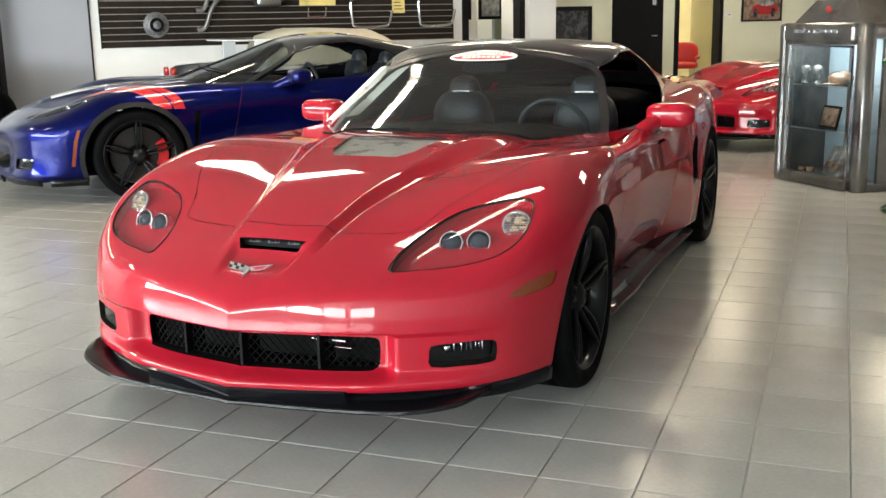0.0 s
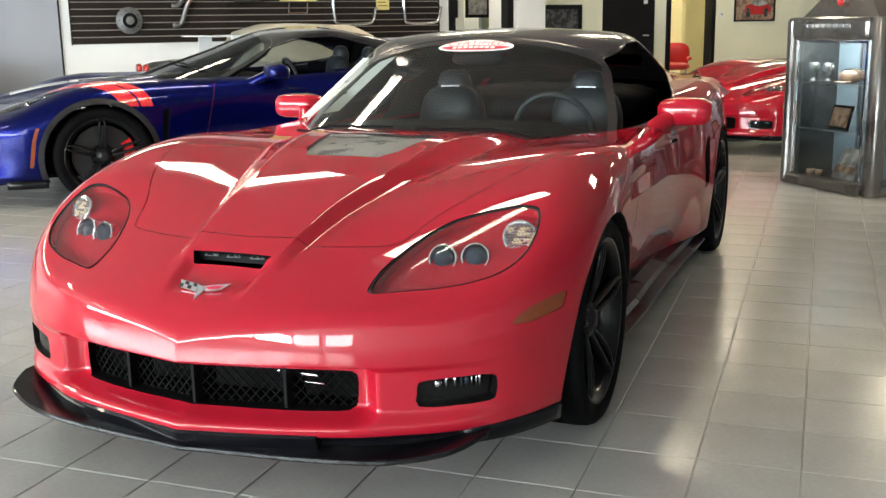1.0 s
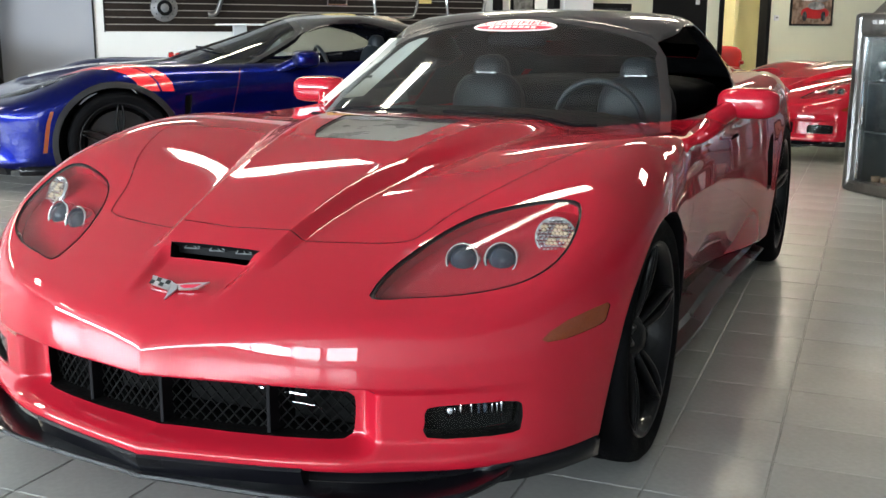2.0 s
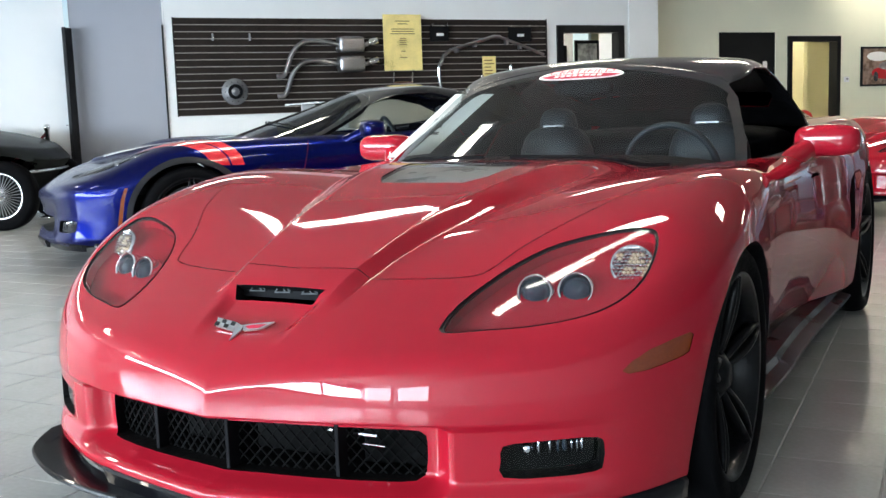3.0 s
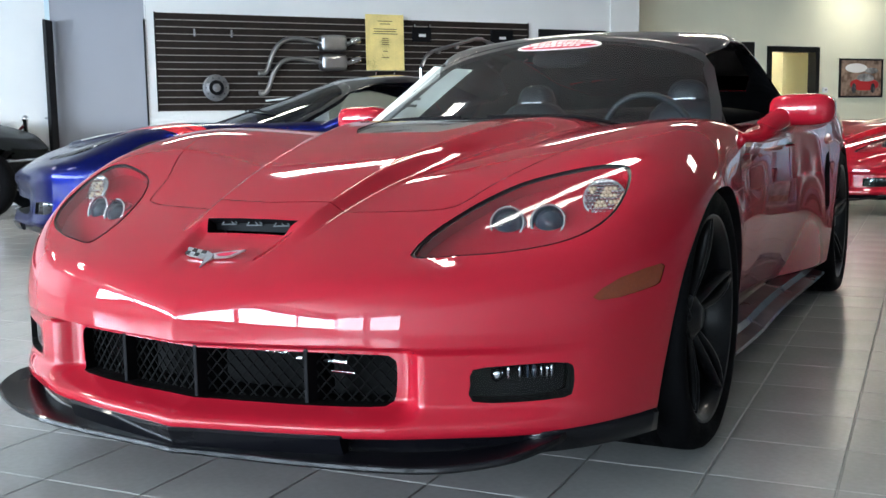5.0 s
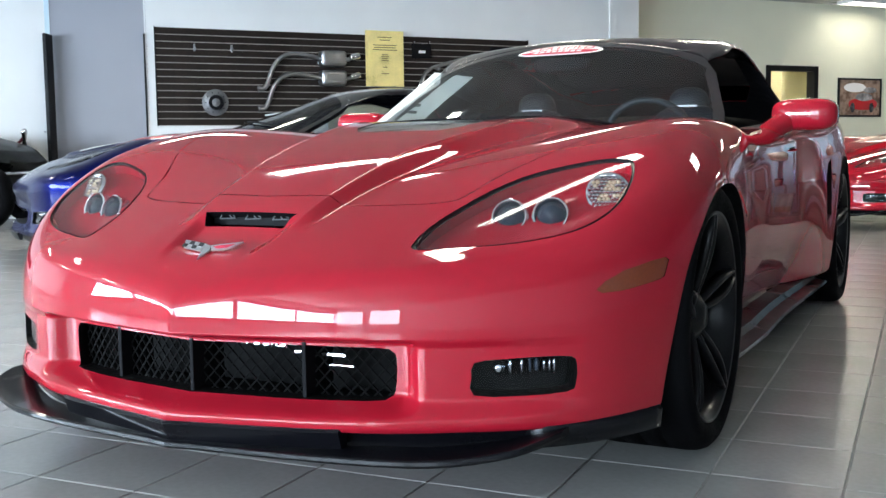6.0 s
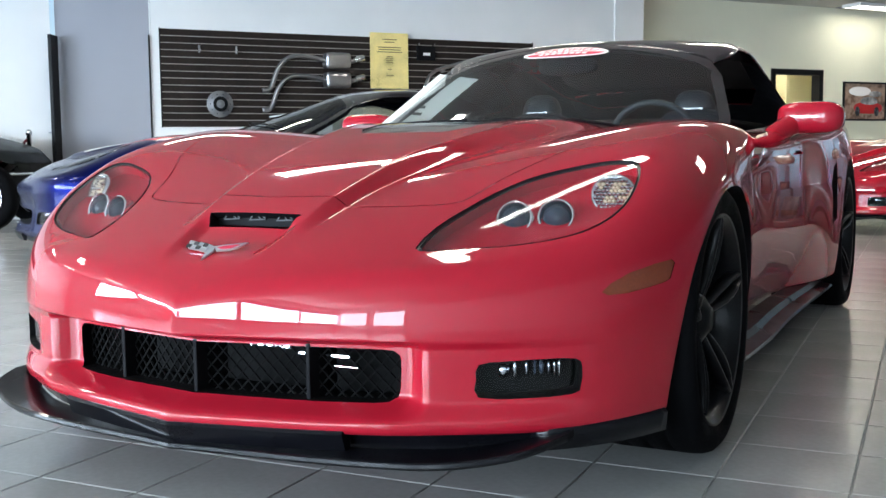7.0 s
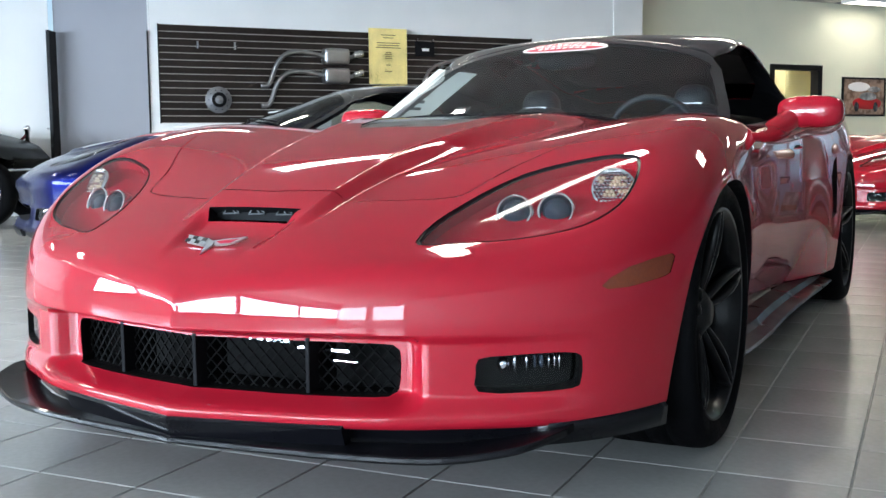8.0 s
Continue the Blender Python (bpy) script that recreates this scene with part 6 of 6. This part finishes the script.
bar(0.02, W, DEP - 0.03, DEP, 0.06, TOP - 0.12, CASE_BACK, "back_panel", 0.004)
bar(0.0, 0.03, 0.12, DEP, 0.06, TOP - 0.12, CASE, "side_panel", 0.004)
bar(W - 0.01, W + 0.02, 0.20, DEP, 0.06, TOP - 0.12, CASE, "side_panel", 0.004)
for x in (0.28, 0.30):
    bar(x - 0.006, x + 0.006, DEP - 0.05, DEP - 0.03, 0.08, TOP - 0.14, STEEL, "shelf_track", 0.001)
bm = bmesh.new()
lo = [bm.verts.new(q) for q in ((0.10, 0.06, TOP - 0.01), (W - 0.06, 0.06, TOP - 0.01), (W - 0.06, DEP - 0.04, TOP - 0.01), (0.10, DEP - 0.04, TOP - 0.01))]
hi = [bm.verts.new(q) for q in ((0.26, 0.14, TOP + 0.17), (W - 0.24, 0.14, TOP + 0.17), (W - 0.24, DEP - 0.12, TOP + 0.17), (0.26, DEP - 0.12, TOP + 0.17))]
for i in range(4):
    bm.faces.new((lo[i], lo[(i + 1) % 4], hi[(i + 1) % 4], hi[i]))
bm.faces.new(hi)
bm.faces.new(lo[::-1])
part("crown", bm, CASE, sc, "peaked metallic crown")
# glowing strip hidden behind the top rail, added to brighten the shelves
part("case_lamp", box(0.12, W - 0.22, 0.14, 0.17, TOP - 0.135, TOP - 0.122), CASE_FILL, sc, "hidden glowing strip added to brighten the showcase inside")
part("crown_badge", blob(0.47, 0.08, TOP + 0.10, 0.03, 0.012, 0.025, 2.2, 16), CHAIR_RED, sc, "small red badge", True)
for k in range(8):
    part("letter_bar", box(0.19 + 0.062 * k, 0.235 + 0.062 * k, -0.004, 0.0, TOP - 0.075, TOP - 0.05), CHROME, sc)
door = part("glass_door", sheet_xz(0.09, W - 0.12, 0.047, 0.09, TOP - 0.165), CASE_GLASS, sc, "clear glass door")
for x in (0.09, W - 0.134):
    part("edge_strip", box(x, x + 0.014, 0.036, 0.046, 0.09, TOP - 0.165), CHROME, door)
part("edge_strip", box(0.09, W - 0.12, 0.036, 0.046, TOP - 0.18, TOP - 0.165), CHROME, door)
for z in (0.42, 0.76):
    part("shelf", sheet_xy(0.04, W - 0.02, 0.10, DEP - 0.04, z + 0.006), CASE_GLASS, sc, "glass shelf")
    part("shelf_edge", box(0.06, W - 0.10, 0.094, 0.10, z - 0.002, z + 0.010), STEEL, sc)


TROPHY = material("cloudy_glass_trophy", (0.13, 0.135, 0.14), 0.2, coat=0.8, grain=(0.4, 40), stain=(0.4, 18))


def in_case(name, x, y, z, label, category, group="", turn=0):
    return thing(name, pose(1.065, 5.36, 0, 0, 0, -46.96) @ pose(x, y, z, 0, 0, turn), label, category, group)


for x in (0.13, 0.28):
    fg = in_case("trophy_cup", x, 0.17, 0.768, "small white and clear trophy cup on the glass shelf", "trophy", "trophy cups")
    part("foot", lathe([(0.0005, 0), (0.035, 0), (0.032, 0.012), (0.012, 0.03)], 20, "z"), TROPHY, fg, smooth=True)
    part("cup", lathe([(0.012, 0.03), (0.018, 0.05), (0.034, 0.09), (0.038, 0.14), (0.030, 0.142), (0.022, 0.10)], 20, "z"), TROPHY, fg, smooth=True)
    for s in (1, -1):
        part("ear", tube(glide([(s * 0.034, 0, 0.13), (s * 0.058, 0, 0.115), (s * 0.050, 0, 0.085), (s * 0.03, 0, 0.08)], 4), 0.005, 6), TROPHY, fg)
bx = in_case("folded_cap", 0.44, 0.26, 0.768, "brown folded cap on the glass shelf", "cap")
part("crown", blob(0, 0, 0.05, 0.10, 0.09, 0.055, 2.2), PRINT_BROWN, bx, smooth=True)
part("peak", blob(0.0, -0.10, 0.01, 0.075, 0.06, 0.008, 2.2), PRINT_BROWN, bx, smooth=True)
fp = in_case("photo_frame", 0.38, 0.20, 0.428, "small dark photo frame leaning on the shelf", "photo frame", turn=-8)
part("frame", box(-0.12, 0.12, 0, 0.015, 0.0, 0.18, 0.004), BLACK_WOOD, fp, at=pose(0, 0, 0, -14))
part("print", box(-0.10, 0.10, -0.003, 0.0, 0.02, 0.16), PRINT_BROWN, fp, at=pose(0, 0, 0, -14))
bk = in_case("book", 0.44, 0.20, 0.062, "pale propped book on the case floor", "book", turn=-12)
part("cover", box(-0.13, 0.13, 0, 0.03, 0.0, 0.25, 0.004), PRINT_GREY, bk, at=pose(0, 0, 0, -24))
part("cover_band", box(-0.13, 0.13, -0.002, 0.0, 0.05, 0.11), PRINT_BROWN, bk, at=pose(0, 0, 0, -24))
for x in (0.16, 0.25):
    mg = in_case("small_cup", x, 0.17, 0.062, "small brown glazed cup on the case floor", "cup", "small cups")
    part("bowl", lathe([(0.0005, 0.004), (0.028, 0.0), (0.036, 0.05), (0.032, 0.05), (0.026, 0.008)], 18, "z"), PRINT_BROWN, mg, smooth=True)

# ---- white cabinet with a notice, and the green stand ----
cb = thing("white_cabinet", pose(1.96, 4.95, 0, 0, 0, -46.96), "white steel cabinet beside the showcase", "cabinet")
part("body", box(0.0, 0.7, 0.0, 0.45, 0.05, 0.68, 0.01), WALL_WHITE, cb)
part("plinth", box(0.03, 0.67, 0.03, 0.42, 0.0, 0.05), DARK_PLASTIC, cb)
part("edge", box(-0.012, 0.0, 0.0, 0.02, 0.0, 0.70), STEEL, cb)
nt = thing("notice_board", pose(1.96, 4.95, 0.68, 0, 0, -46.96), "white printed notice in a metal holder on the cabinet", "notice")
part("board", box(0.02, 0.60, 0.10, 0.115, 0.0, 0.56, 0.003), DECAL_WHITE, nt)
part("rim", box(0.0, 0.02, 0.09, 0.125, 0.0, 0.57), STEEL, nt)
part("headline", box(0.06, 0.40, 0.097, 0.10, 0.44, 0.47), DECAL_RED, nt)
for k in range(8):
    part("text_bar", box(0.06, 0.40 - 0.05 * (k % 3), 0.097, 0.10, 0.10 + 0.04 * k, 0.112 + 0.04 * k), PRINT_DARK, nt)
GREEN = material("dark_green_gloss_enamel", (0.012, 0.085, 0.022), 0.2, coat=0.8, grain=(0.3, 18), stain=(0.3, 6))
gs = thing("green_stand", pose(2.06, 3.85, 0), "glossy dark green curved stand on the floor", "stand")
part("foot", blob(0.0, 0, 0.04, 0.17, 0.13, 0.045, 2.2), GREEN, gs, smooth=True)
part("stem", tube(glide([(0.06, 0, 0.02), (0.10, 0.0, 0.25), (0.10, 0, 0.6), (0.06, 0, 0.88), (0.0, 0, 0.98)], 8), 0.06, 14), GREEN, gs, smooth=True)
part("head", blob(0.0, 0, 1.0, 0.22, 0.12, 0.055, 2.2), GREEN, gs, smooth=True)


# ---- floor tiles, one by one near the cars, joined beyond ----
floor_ob = bpy.data.objects["floor"]
tile_me = bpy.data.meshes.new("tile")
tile.to_mesh(tile_me)
tile.free()
tile_me.materials.append(TILE)
far_v, far_f = [], []
for i in range(-40, 44):
    for j in range(-24, 60):
        m = FLOOR_AT @ pose((i + 0.5) * 0.285, (j + 0.5) * 0.305, 0)
        if -7 <= i < 5 and -4 <= j < 19:
            ob = new("tile", tile_me)
            ob.matrix_basis = m
            ob.parent = floor_ob
        else:
            k = len(far_v)
            h, g = 0.1412, 0.1512
            far_v += [tuple(m @ Vector(c)) for c in ((-h, -g, -0.008), (h, -g, -0.008), (h, g, -0.008), (-h, g, -0.008), (-h + 0.001, -g + 0.001, 0), (h - 0.001, -g + 0.001, 0), (h - 0.001, g - 0.001, 0), (-h + 0.001, g - 0.001, 0))]
            far_f += [(k + 4, k + 5, k + 6, k + 7), (k, k + 1, k + 5, k + 4), (k + 1, k + 2, k + 6, k + 5), (k + 2, k + 3, k + 7, k + 6), (k + 3, k, k + 4, k + 7)]
me = bpy.data.meshes.new("far_tiles")
me.from_pydata(far_v, [], far_f)
me.materials.append(TILE)
far = new("far_tiles", me)
far.parent = floor_ob
tagged(far, kind="stuff")

# panes let daylight and lamp light through
for ob in scene.objects:
    if ob.type == "MESH" and ob.data.materials and ob.data.materials[0] in (SCREEN_GLASS, SIDE_GLASS, LENS, FOG_LENS, CASE_GLASS):
        ob.visible_shadow = False
